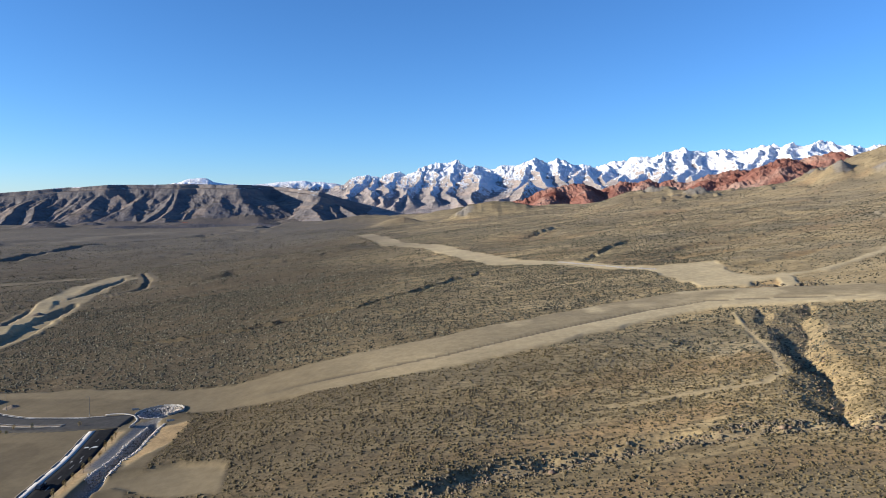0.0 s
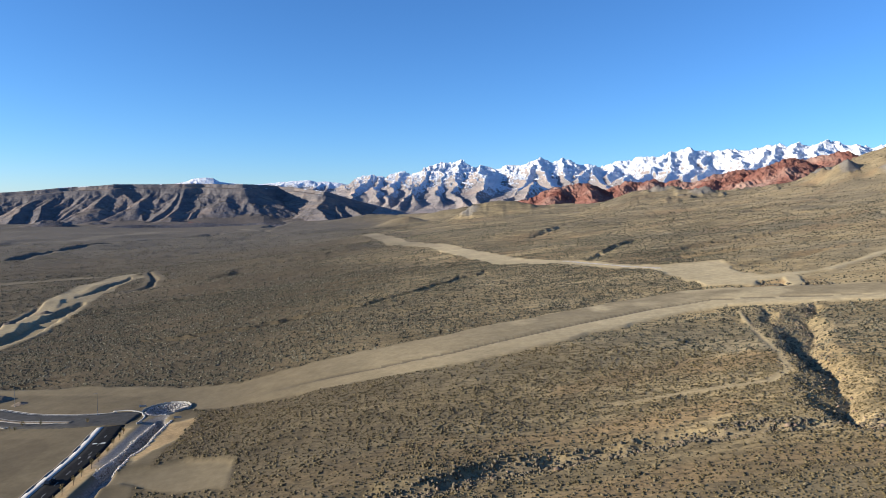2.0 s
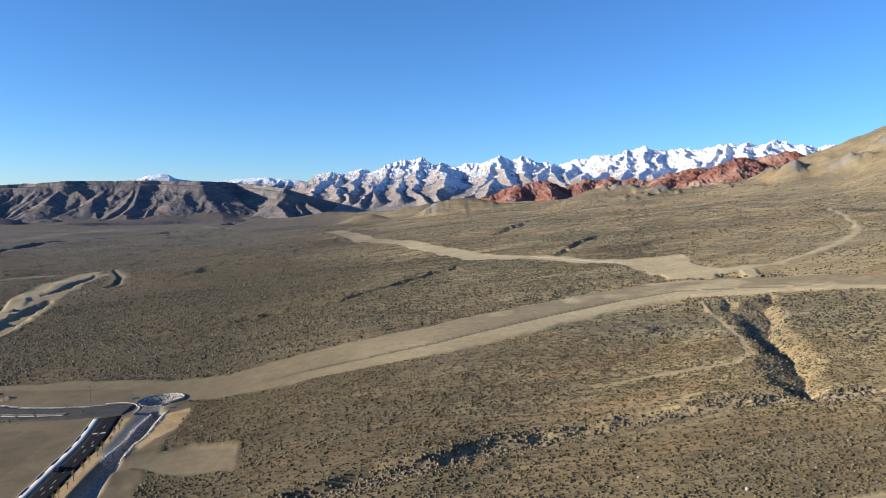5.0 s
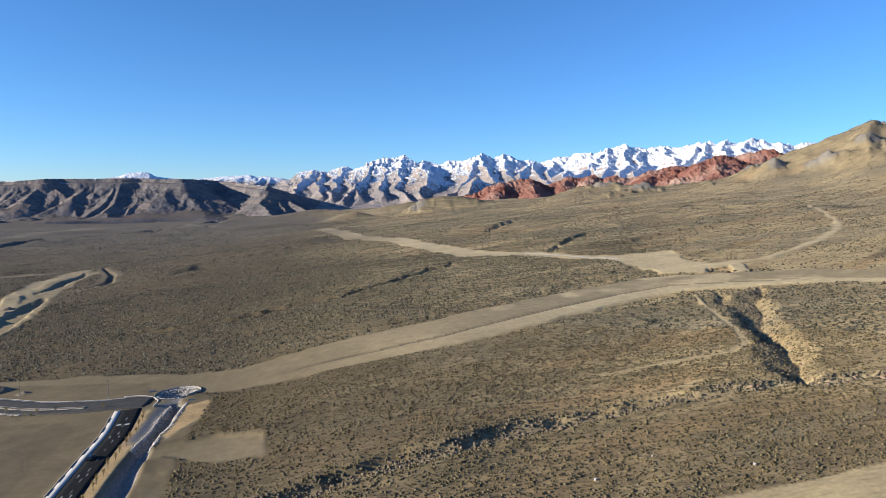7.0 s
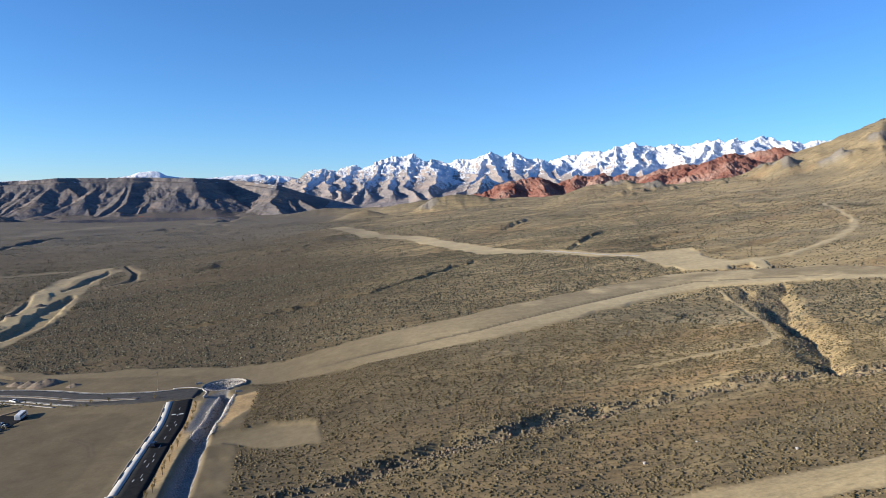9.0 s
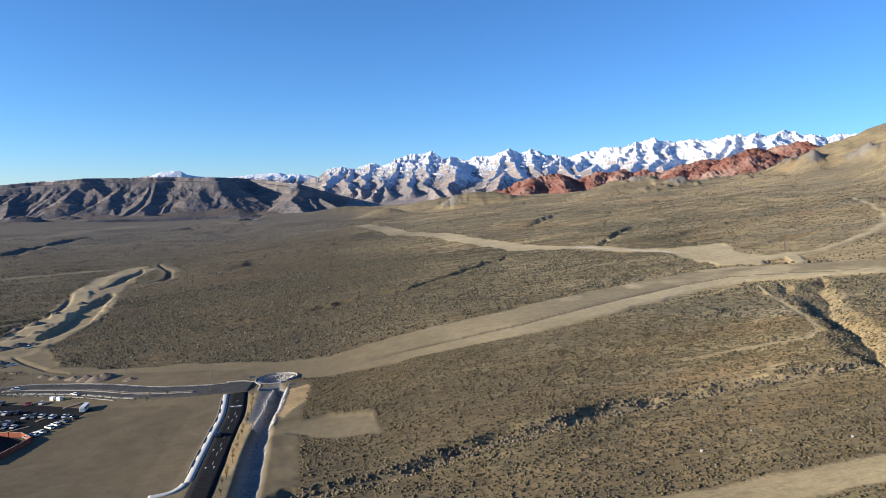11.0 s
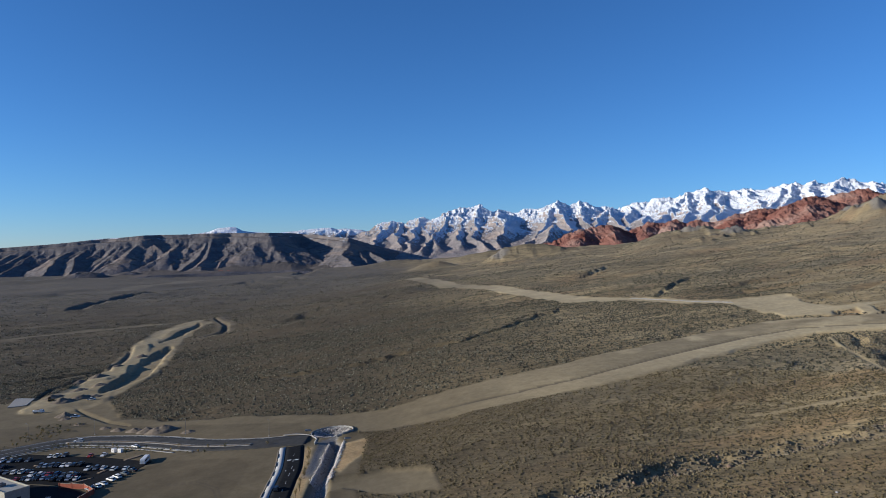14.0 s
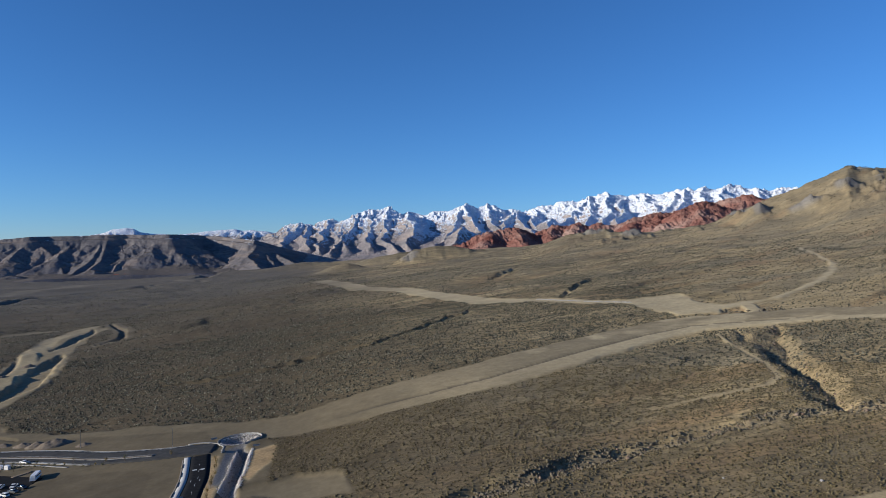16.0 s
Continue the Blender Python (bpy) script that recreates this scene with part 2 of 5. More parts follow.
WASH_CUT = [(-319, 456, 4), (-322, 478, 10), (-324, 513, 11), (-340, 576, 11), (-361, 653, 10), (-365, 683, 4)]
WASH_BEND = [(-394, 723, 2), (-394, 757, 6), (-396, 798, 7), (-399, 840, 7), (-412, 891, 3)]
WASH_ARM = [(-354, 729, 2), (-347, 755, 4), (-343, 788, 5), (-354, 829, 5), (-381, 888, 5), (-406, 934, 3)]
SLOT = [(-308, 402, 1.5), (-290, 384, 3), (-268, 363, 2.6), (-250, 351, 1)]
WORKED = [(-325, 417, 24), (-331, 479, 24), (-340, 550, 26), (-376, 659, 26), (-400, 745, 26), (-413, 836, 24), (-411, 890, 14)]
HAUL_ROAD = [(-340, 408, 9), (-347, 446, 8), (-350, 489, 8), (-350, 538, 8), (-371, 618, 8), (-409, 716, 8), (-429, 814, 9), (-432, 885, 10), (-422, 919, 7)]
SITE = [(-390, 395), (-372, 440), (-345, 470), (-312, 455), (-296, 420), (-262, 368), (-205, 345), (-150, 330), (-140, 295), (-200, 312), (-240, 335), (-275, 352), (-300, 340), (-345, 330), (-400, 340)]
DEVELOPED = [(-480, 60), (-420, 250), (-392, 345), (-300, 372), (-240, 350), (-140, 318), (-124, 282), (-134, 250), (-126, 120), (-124, 60)]
BASIN = (-121.5, 293.5, 9.5, 8.0)
LEFT_TRACK = [(-651, 777, 8), (-630, 808, 8), (-611, 847, 8), (-575, 876, 9), (-531, 897, 9), (-494, 919, 10), (-467, 913, 10)]
FAR_WASH = [(-770, 1221, 16), (-791, 1315, 20), (-822, 1458, 14), (-839, 1632, 20), (-813, 1882, 24), (-733, 2003, 24), (-661, 2142, 8)]
FAR_WASH_B = [(-631, 2288, 10), (-628, 2437, 30), (-687, 2831, 34), (-650, 3096, 34), (-543, 3216, 30), (-403, 3150, 10)]
FAR_BAND = [(-1017, 1684, 8), (-1001, 1833, 26), (-973, 2059, 34), (-893, 2289, 34), (-719, 2332, 22), (-567, 2119, 8)]
FRONT_TRACK = [(-60, 112, 4), (0, 122, 6), (45, 121, 7), (75, 121, 8), (110, 122, 9), (180, 120, 9)]
RUST_SOIL = [[(44, 252, 5), (70, 262, 9), (100, 268, 12), (124, 268, 10)], [(-50, 186, 5), (-12, 197, 7), (25, 210, 8), (60, 216, 9), (95, 222, 8)], [(20, 168, 6), (55, 176, 9), (95, 182, 10), (120, 176, 8)], [(-60, 196, 5), (-30, 205, 5), (0, 214, 4)]]
CLAY = [[(-112.5, 273), (-103, 278), (-100.5, 262), (-107, 227), (-110, 240)], [(-131, 272), (-127, 272), (-119, 225), (-114, 178), (-119, 178), (-122.5, 222)]]
HAUL_BERM = [(-360, 440, 2), (-369, 475, 3), (-370, 526, 3.5), (-366, 561, 4), (-382, 618, 4), (-411, 694, 3)]
TYRE_ARCS = [[(-192, 176, 1), (-185, 188, 1), (-177, 197, 1)], [(-186, 172, 1), (-178, 184, 1), (-168, 192, 1)], [(-150, 215, 1), (-156, 228, 1), (-168, 238, 1), (-182, 240, 1)]]
RILL = [(30, 578, 3), (11, 555, 4), (-18, 518, 4.5), (-55, 465, 5), (-92, 458, 4.5), (-128, 448, 4.5), (-171, 444, 4), (-201, 445, 3)]
BANK_CUT = [(124, 604, 2), (136, 625, 3.5), (150, 650, 4), (166, 684, 6), (200, 728, 4)]
BANK_FAR = [(110, 915, 4), (129, 938, 6), (160, 975, 7), (199, 1010, 4)]
CULVERT_PITS = [[(194, 429, 2), (199, 419, 3), (202, 408, 3)], [(209, 403, 2), (215, 405, 3.2), (220, 397, 2)]]
LEDGES = [[(174, 780, 2), (183, 785, 5), (192, 789, 2)], [(246, 783, 2), (273, 786, 5), (302, 778, 2)], [(-230, 906, 2), (-199, 899, 5), (-155, 883, 2)], [(-397, 1029, 2), (-382, 1048, 5), (-364, 1070, 2)], [(18, 1054, 2), (53, 1053, 5), (86, 1041, 2)], [(361, 911, 2), (402, 902, 5), (427, 876, 2)], [(387, 710, 2), (409, 716, 5), (435, 721, 2)], [(-358, 2343, 2), (-304, 2720, 5), (-273, 2858, 2)], [(50, 759, 2), (69, 763, 5), (95, 768, 2)]]
BROW = np.array([(10, 60), (13.8, 103), (15.6, 121), (18.3, 129), (21.8, 127), (23.8, 133), (26.7, 152), (28.6, 166), (30.6, 191), (32.5, 214), (34.1, 234), (35.5, 255), (36.2, 264), (37, 256), (38.6, 255), (42, 262), (50, 300), (70, 330)], float)


def hills(x, y):
    """Rock hills that rise from the fan: the brown ridge on the east, low knolls and mounds in the valley."""
    az, r = bearing(x, y)
    base = fan(x, y)
    crest = np.interp(az, BROW[:, 0], BROW[:, 1]) * (0.985 + 0.03 * fbm(az * 0.9, r * 0.004, 3, 40))
    rise = np.clip(crest - base, 0, None) * np.where(r < 1750, np.exp(-((np.log(np.maximum(r, 1) / 1750)) / 0.21) ** 2), np.exp(-((np.log(np.maximum(r, 1) / 1750)) / 0.35) ** 2))
    rise = rise * smooth(az, 9, 14)
    spurs = ridged(x / 330, y / 330, 4, 50)
    rise = rise * (0.80 + 0.28 * spurs) + (7 * (fbm(x / 60, y / 60, 3, 55) - 0.5) + 13 * (ridged(x / 170, y / 170, 3, 56) - 0.6)) * smooth(rise, 5, 40)
    out = rise
    for cx, cy, h, sx, sy in ((190, 1974, 32, 120, 60), (90, 1960, 18, 60, 50), (-140, 2130, 24, 70, 60), (60, 2500, 30, 200, 90), (-300, 2700, 22, 160, 80), (330, 2150, 18, 160, 60)):
        out = out + h * np.exp(-((x - cx) / sx) ** 2 - ((y - cy) / sy) ** 2) * (0.75 + 0.5 * ridged(x / 90, y / 90, 3, 61))
    for b, rr, h, wb, wr in ((30.1, 1470, 12, 1.1, 45), (28.7, 1500, 11, 0.8, 40), (33.4, 1440, 8, 1.7, 26), (36.0, 1500, 9, 1.2, 26), (20.6, 1560, 10, 1.1, 45), (18.8, 1600, 7, 1.0, 45)):
        out = out + h * np.exp(-((az - b) / np.where(az > b, 0.6 * wb, wb)) ** 2 - ((r - rr) / wr) ** 2)
    k = outcrop(x, y)
    return out + k * (4 + 26 * (ridged(x / 26, y / 26, 3, 71, 0.6) - 0.5))


def outcrop(x, y):
    """Where bare rock breaks through the brown ridge and its foothills."""
    az, r = bearing(x, y)
    k = 0.5 * smooth(fbm(az * 0.9, r * 0.009, 3, 70), 0.58, 0.68) * smooth(az, 14, 20) * smooth(r, 1300, 1500)
    for b, rr, wb, wr in ((36.8, 1735, 1.0, 70), (30.4, 1470, 0.9, 40), (33.6, 1440, 1.6, 24), (36.0, 1500, 1.2, 24), (20.8, 1560, 1.3, 50), (17.6, 1610, 1.5, 40), (28.9, 1600, 1.2, 40), (2.6, 1965, 0.9, 40)):
        k = np.maximum(k, np.exp(-((az - b) / wb) ** 2 - ((r - rr) / wr) ** 2))
    return k


def land(x, y):
    """Height of the ground and its cover: graded earth, orange soil, gravel (with distance haze), scrub."""
    x, y = np.asarray(x, float), np.asarray(y, float)
    az, r = bearing(x, y)
    z = fan(x, y)
    c, s = math.cos(-FAN_TURN), math.sin(-FAN_TURN)
    u, v = x * c + y * s, -x * s + y * c
    rough = 2.2 * (fbm(u / 160, v / 60, 4, 1) - 0.5) + 3.2 * (fbm(u / 100, v / 17, 3, 9) - 0.5) + 0.5 * (fbm(x / 6, y / 6, 2, 5) - 0.5)
    rill = smooth(ridged(u / 330 + 0.12 * fbm(u / 60, v / 60, 2, 12), v / 62, 2, 14, 0.4), 0.80, 0.93)
    rough = rough - 2.4 * rill * smooth(fbm(x / 150, y / 150, 2, 13), 0.4, 0.6)
    swell = smooth(r, 380, 1100) * 20 * (fbm(u / 420, v / 105, 4, 3) - 0.5)
    graded = np.zeros_like(x)
    orange = smooth(fbm(u / 130, v / 38, 4, 21), 0.56, 0.72) * 0.8
    gravel = np.zeros_like(x)

    ragged = {k: fbm(x / q, y / q, o, k) for k, q, o in ((33, 14, 3), (35, 10, 2), (91, 14, 3), (77, 17, 3), (82, 30, 2), (81, 13, 3), (94, 9, 2), (93, 6, 2))}

    def strip(line, soft=2.0, wob=2.0):
        d, w, run, side = along(x, y, line)
        w = w + wob * (ragged[33] - 0.5) * 2
        return 1 - smooth(d, w - soft * 0.5, w + soft * 0.5)

    flat = np.zeros_like(x)
    for line, soft, wob in ((MAIN_ROAD, 3, 2.0), (UPPER_ROAD, 4, 3.0), (CONNECTOR, 2, 1), (LEFT_TRACK, 5, 3), (HAUL_ROAD, 3, 2), (FRONT_TRACK, 3, 2), (FOOT_TRAIL, 1.2, 0.6)):
        k = strip(line, soft, wob)
        graded = np.maximum(graded, k * (0.45 if line in (FOOT_TRAIL, FRONT_TRACK) else 1.0))
        flat = np.maximum(flat, k)
    graded = np.maximum(graded, 0.9 * strip(FAR_BAND, 20, 10))
    for poly in (PAD, SPUR, DEVELOPED, SITE):
        k = 1 - smooth(inside(x, y, poly) + 3 * (ragged[35] - 0.5), -1.5, 1.5)
        graded, flat = np.maximum(graded, k), np.maximum(flat, k)
    for line, extra in ((HIGHWAY, 9), (SIDE_ROAD, 6)):
        d, w, run, side = along(x, y, line)
        k = 1 - smooth(d, w + extra, w + extra + 4)
        graded, flat = np.maximum(graded, k), np.maximum(flat, k)
        z = z - 0.35 * (1 - smooth(d, w - 0.8, w - 0.1))
    near_road = np.minimum(along(x, y, MAIN_ROAD)[0], along(x, y, UPPER_ROAD)[0])
    z = z + rough * (1 - 0.92 * flat) + swell * smooth(near_road, 12, 72)
    pk = 1 - smooth(inside(x, y, PARKING), -0.8, -0.1)
    z = z - 0.35 * pk
    scrub = 1 - graded
    d, w, run, side = along(x, y, MAIN_ROAD)
    off = d * side
    ditch = (1 - smooth(np.abs(off - 9 - 2 * np.sin(run / 90)), 0.7, 2.4)) * smooth(run, 250, 290) * (1 - smooth(run, 560, 620))
    z = z - 0.7 * ditch
    upper = smooth(8 - off, 0, 3) * (d < w) * smooth(run, 240, 300)
    packed_dark = 0.5 * upper * smooth(fbm(x / 30, y / 30, 3, 66), 0.2, 0.5)
    # dark desert gravel on the low, western fan, plus painted shade of the foreground hollow
    west = smooth(-x - 0.10 * y + 130 * (fbm(x / 120, y / 120, 3, 67) - 0.5), -150, 90)
    packed_dark = np.maximum(packed_dark, west * np.where(graded > 0.5, 0.75, 0.88))
    packed_dark = np.maximum(packed_dark, 0.5 * (1 - smooth(r + 40 * (fbm(x / 45, y / 45, 3, 68) - 0.5), 205, 290)) * (graded < 0.3))
    # shadow line of the ditch, painted because the sun runs nearly along it
    wear_shade_marks = ditch * (np.abs(off - 9 - 2 * np.sin(run / 90)) < 1.3)
    for line in RUST_SOIL:
        d, w, run, side = along(x, y, line)
        orange = np.maximum(orange, 0.85 * (1 - smooth(d + 9 * (ragged[91] - 0.5), w * 0.3, w + 3)) * (1 - graded))
    # cut banks and channels
    bend_x, bend_y = (4 * (fbm(x / q, y / q, 2, 78 + k) - 0.5) + 9 * (fbm(x / 23, y / 23, 2, 79 + k) - 0.5) for k, q in ((0, 8), (5, 8)))
    # each: depth at full width, reach of the right and of the left bank in half widths, how far the floor reaches
    for line, depth, right, left, floor in ((GULLY, 4.4, 1.4, 1.3, 0.0), (GULLY_FORK, 2.2, 0.9, 1.2, 0.0), (FRONT_WASH, 2.2, 0.8, 1.5, 0.15), (RILL, 2.6, 0.7, 1.6, 0.1),
                                            (BANK_CUT, 3.4, 1.4, 0.7, 0.2), (BANK_FAR, 3.4, 1.4, 0.8, 0.2), (FAR_WASH, 7, 1, 1, 0.3), (FAR_WASH_B, 8, 1, 1, 0.3), *((q, 1.8, 0.8, 1.4, 0.1) for q in LEDGES), *((q, 1.1, 1.2, 1.2, 0.2) for q in CULVERT_PITS)):
        d, w, run, side = along(x + bend_x, y + bend_y, line)
        full = np.minimum(w / max(q[2] for q in line) * 1.25, 1)
        w = w * np.where(side > 0, right, left) * (0.75 + 0.5 * ragged[77])
        k = np.clip((w - d) / np.maximum(w * (1 - floor), 0.5), 0, 1)
        if line is GULLY:
            k = np.where(side < 0, k ** 1.5, k)
        z = z - depth * full * k
        scrub = scrub * (1 - 0.3 * k)
    d, w, run, side = along(x, y, FRONT_WASH)
    gravel = np.maximum(gravel, 0.12 * (1 - smooth(d, w * 0.3, w * 0.9)))
    d, w, run, side = along(x, y, GULLY)
    orange = np.maximum(orange, 0.2 * smooth(-side, 0, 1) * (1 - smooth(d, w, w + 26)))
    # the excavated wash: floor, steep banks
    d, w, run, side = along(x, y, WORKED)
    w = w + 9 * (fbm(x / 22, y / 22, 3, 85) - 0.5)
    worked = 1 - smooth(d, w - 1.5, w + 1.5)
    z = z - worked * rough * 0.8 + worked * 0.7 * (fbm(x / 13, y / 13, 3, 86) - 0.5)
    graded, scrub = np.maximum(graded, worked), scrub * (1 - worked)
    for line, depth in ((WASH_CUT, 3.6), (WASH_BEND, 3.0), (WASH_ARM, 2.4), (SLOT, 1.0)):
        d, w, run, side = along(x, y, line)
        w = w * (0.8 + 0.4 * ragged[82]) + np.minimum(7, 0.6 * w) * (ragged[81] - 0.5)
        w = np.maximum(w, 1)
        k = 1 - smooth(d, np.maximum(w - 3.5, 0.3), w)
        z = z - depth * k
        graded = np.maximum(graded, 1 - smooth(d, w + 4, w + 8))
        scrub = np.minimum(scrub, smooth(d, w + 4, w + 8))
        packed_dark = np.maximum(packed_dark, 0.6 * (1 - smooth(d, w + 8, w + 20)))
    # rubble basin at the channel's head, and the compacted lot
    packed_dark = np.maximum(packed_dark, 0.85 * (1 - smooth(inside(x, y, DEVELOPED), -4, 4)))
    d = np.hypot((x - BASIN[0]) / BASIN[2], (y - BASIN[1]) / BASIN[3])
    z = z - 3.0 * (1 - smooth(d, 0.5, 0.98))
    gravel = np.maximum(gravel, 1 - smooth(d, 0.9, 1.0))
    lot = 1 - smooth(inside(x, y, LOT), -2.5, -0.5)
    packed_dark = np.where(lot > 0.01, packed_dark * (1 - lot) + 0.9 * lot, packed_dark)
    packed_dark = packed_dark * (1 - worked) + 0.55 * worked
    # lined channel
    d, w, run, side = along(x, y, CANAL)
    k = 1 - smooth(d, 0.9, w)
    edge = 1 - smooth(d, w + 8, w + 11)
    z = z - 4.2 * k - 1.0 * (1 - smooth(d, w, w + 6)) * (side > 0) * smooth(y, 226, 238)
    graded, scrub = np.maximum(graded, edge), scrub * (1 - edge)
    gravel = np.maximum(gravel, (1 - smooth(d, w * 0.45, w * 0.85)) * np.where(side < 0, 1, 1 - smooth(y, 0, 1) * 0))
    gravel = np.maximum(gravel, 0.75 * (1 - smooth(d, w + 4, w + 5.5)) * (side > 0) * smooth(y, 226, 236))
    orange = np.maximum(orange * (1 - graded), 0.8 * np.maximum(1 - smooth(np.abs(d - w - 5), 2, 5), 0) * edge * np.where(side < 0, smooth(y, 226, 236), 0.0))
    for poly in CLAY:
        k = 1 - smooth(inside(x, y, poly) + 2 * (ragged[93] - 0.5), -1.2, 1.2)
        orange, graded, packed_dark = np.maximum(orange, 0.9 * k), graded * (1 - 0.9 * k), packed_dark * (1 - k)
    k = 1 - smooth(inside(x, y, SPUR), -2, 2)
    packed_dark = np.maximum(packed_dark, 0.4 * k)
    d, w, run, side = along(x, y, HAUL_ROAD)
    packed_dark = packed_dark * (1 - 0.45 * (1 - smooth(d, w, w + 4)))
    # berm ditch: its shade painted dark; far washes: tone of their brush
    for line in (HAUL_BERM, FAR_WASH, FAR_WASH_B):
        d, w, run, side = along(x, y, line)
        wear_shade_marks = np.maximum(wear_shade_marks, 0.75 * (1 - smooth(d + 0.8 * w * (ragged[94] - 0.5), w * 0.4, w)))
    d, w, run, side = along(x, y, HAUL_BERM)
    z = z - 1.5 * (1 - smooth(d, w * 0.2, w))
    for line in TYRE_ARCS:
        d, w, run, side = along(x, y, line)
        wear_shade_marks = np.maximum(wear_shade_marks, 0.45 * (1 - smooth(np.abs(d - 0.9), 0.3, 0.7)) * (d < 2))
    # grey mixed in with distance; on the western fan it paints in blue haze
    gravel = np.maximum(gravel, np.maximum(0.3 * smooth(r, 900, 1700) * (1 - smooth(az, -9, 1)), 0.12 * smooth(r, 500, 1200)))
    rise = hills(x, y)
    z = z + rise
    packed_dark = np.maximum(packed_dark, 0.28 * smooth(rise, 5, 40) * (r > 900))
    gravel = np.maximum(gravel, 0.6 * smooth(outcrop(x, y) + 0.5 * (fbm(x / 20, y / 20, 3, 72) - 0.5), 0.35, 0.7))
    wear_shade_marks = np.maximum(wear_shade_marks, 0.55 * smooth(outcrop(x, y) + 0.7 * (fbm(x / 16, y / 16, 3, 73) - 0.5), 0.4, 0.75))
    scrub = scrub * (1 - 0.45 * smooth(az, 18, 28) * smooth(r, 400, 520))
    return z, graded, orange, gravel, np.clip(scrub, 0, 1), packed_dark, wear_shade_marks


def height(x, y):
    return land(np.atleast_1d(x), np.atleast_1d(y))[0]


# ---- mesh helpers ----
def mesh_np(name, verts, faces, material=None, flat=True):
    """A mesh from arrays of corners and of faces that all have the same number of sides."""
    me = bpy.data.meshes.new(name)
    verts, faces = np.asarray(verts, np.float32), np.asarray(faces, np.int32)
    k = faces.shape[1]
    me.vertices.add(len(verts))
    me.vertices.foreach_set("co", verts.ravel())
    me.loops.add(faces.size)
    me.loops.foreach_set("vertex_index", faces.ravel())
    me.polygons.add(len(faces))
    me.polygons.foreach_set("loop_start", np.arange(0, faces.size, k, dtype=np.int32))
    me.update(calc_edges=True)
    me.validate()
    if not flat:
        me.shade_smooth()
    if material:
        me.materials.append(material)
    return me


def grid_faces(rows, cols):
    i = np.arange(rows - 1)[:, None] * cols + np.arange(cols - 1)[None]
    return np.stack([i, i + 1, i + cols + 1, i + cols], -1).reshape(-1, 4)


def colour_layer(me, rgba, name="cover"):
    layer = me.color_attributes.new(name, "FLOAT_COLOR", "POINT")
    layer.data.foreach_set("color", np.asarray(rgba, np.float32).ravel())


# ---- ground ----
M_GROUND = ground_material()
rad = np.concatenate([[0.01, 15, 30, 45, 60, 75, 90], np.exp(np.arange(math.log(100), math.log(620), 0.0066)), np.exp(np.arange(math.log(620), math.log(4950), 0.0085))])
ang = np.radians(np.concatenate([np.arange(-180, -52, 8.0), np.arange(-48, -37, 0.35), np.arange(-37, 43, 0.108), np.arange(43, 52, 0.35), np.arange(58, 175, 8.0), [180.0]]))
gx, gy = EX + rad[:, None] * np.sin(ang)[None], EY + rad[:, None] * np.cos(ang)[None]
gz, g1, g2, g3, g4, g5, g6 = land(gx, gy)
gz[:, -1] = gz[:, 0]
gz[0] = gz[0].mean()
ground_me = mesh_np("ground", np.stack([gx, gy, gz], -1).reshape(-1, 3), grid_faces(len(rad), len(ang))[:, ::-1], M_GROUND, flat=False)
colour_layer(ground_me, np.stack([g1, g2, g3, g4], -1))
colour_layer(ground_me, np.stack([g5, g6, g5 * 0, g5 * 0 + 1], -1), "wear_and_shade")
ground = tagged(new("ground", ground_me), "dry tan desert fan with graded dirt roads, gullies and scrub", "ground", kind="structure")


# ---- far mountains ----
def rock_material(name, tones, crag=8.0, grain=0.05, patch=0.4):
    """Layered bare rock in three tones; returns what a finish needs to build on it."""
    m, n, l, b = mat(name, 0.92, 0.05)
    pos = world_pos(n)
    beds = noise_tex(n, l, 0.045, 5, 0.65, world_pos(n, (0.15, 0.15, 1.0)))
    blot = noise_tex(n, l, 0.006, 3, 0.55, pos)
    rock = ramp(n, l, calc(n, l, "ADD", calc(n, l, "MULTIPLY", beds, 1 - patch), calc(n, l, "MULTIPLY", blot, patch)), [(0.36, tones[0]), (0.5, tones[1]), (0.64, tones[2])])
    rock = mix(n, l, 1.0, rock, ramp(n, l, noise_tex(n, l, 0.1, 4, 0.7, pos), [(0.25, (0.72, 0.72, 0.72)), (0.75, (1.2, 1.2, 1.2))]), "MULTIPLY")
    g = n.new("ShaderNodeNewGeometry")
    place, tilt = n.new("ShaderNodeSeparateXYZ"), n.new("ShaderNodeSeparateXYZ")
    l.new(g.outputs["Position"], place.inputs[0])
    l.new(g.outputs["Normal"], tilt.inputs[0])
    bump(n, l, b, noise_tex(n, l, grain, 6, 0.7, pos), 1.0, crag)
    l.new(rock, b.inputs["Base Color"])
    return m, n, l, b, rock, place, tilt, pos


def snowy_rock(name, tones, line, span, sunny):
    """Rock with snow above a snow line that lies higher on steep faces and on those that face the western sun."""
    m, n, l, b, rock, place, tilt, pos = rock_material(name, tones, 13.0)
    k = calc(n, l, "DIVIDE", calc(n, l, "SUBTRACT", place.outputs[2], line), span)
    k = calc(n, l, "ADD", k, calc(n, l, "MULTIPLY", tilt.outputs[0], sunny))
    k = calc(n, l, "ADD", k, calc(n, l, "MULTIPLY", calc(n, l, "SUBTRACT", tilt.outputs[2], 0.72), 2.0))
    k = calc(n, l, "ADD", k, calc(n, l, "MULTIPLY", calc(n, l, "SUBTRACT", noise_tex(n, l, 0.07, 6, 0.8, pos), 0.5), 4.4))
    l.new(mix(n, l, grey(n, l, k, -0.1, 0.35), rock, (0.80, 0.82, 0.86)), b.inputs["Base Color"])
    return m


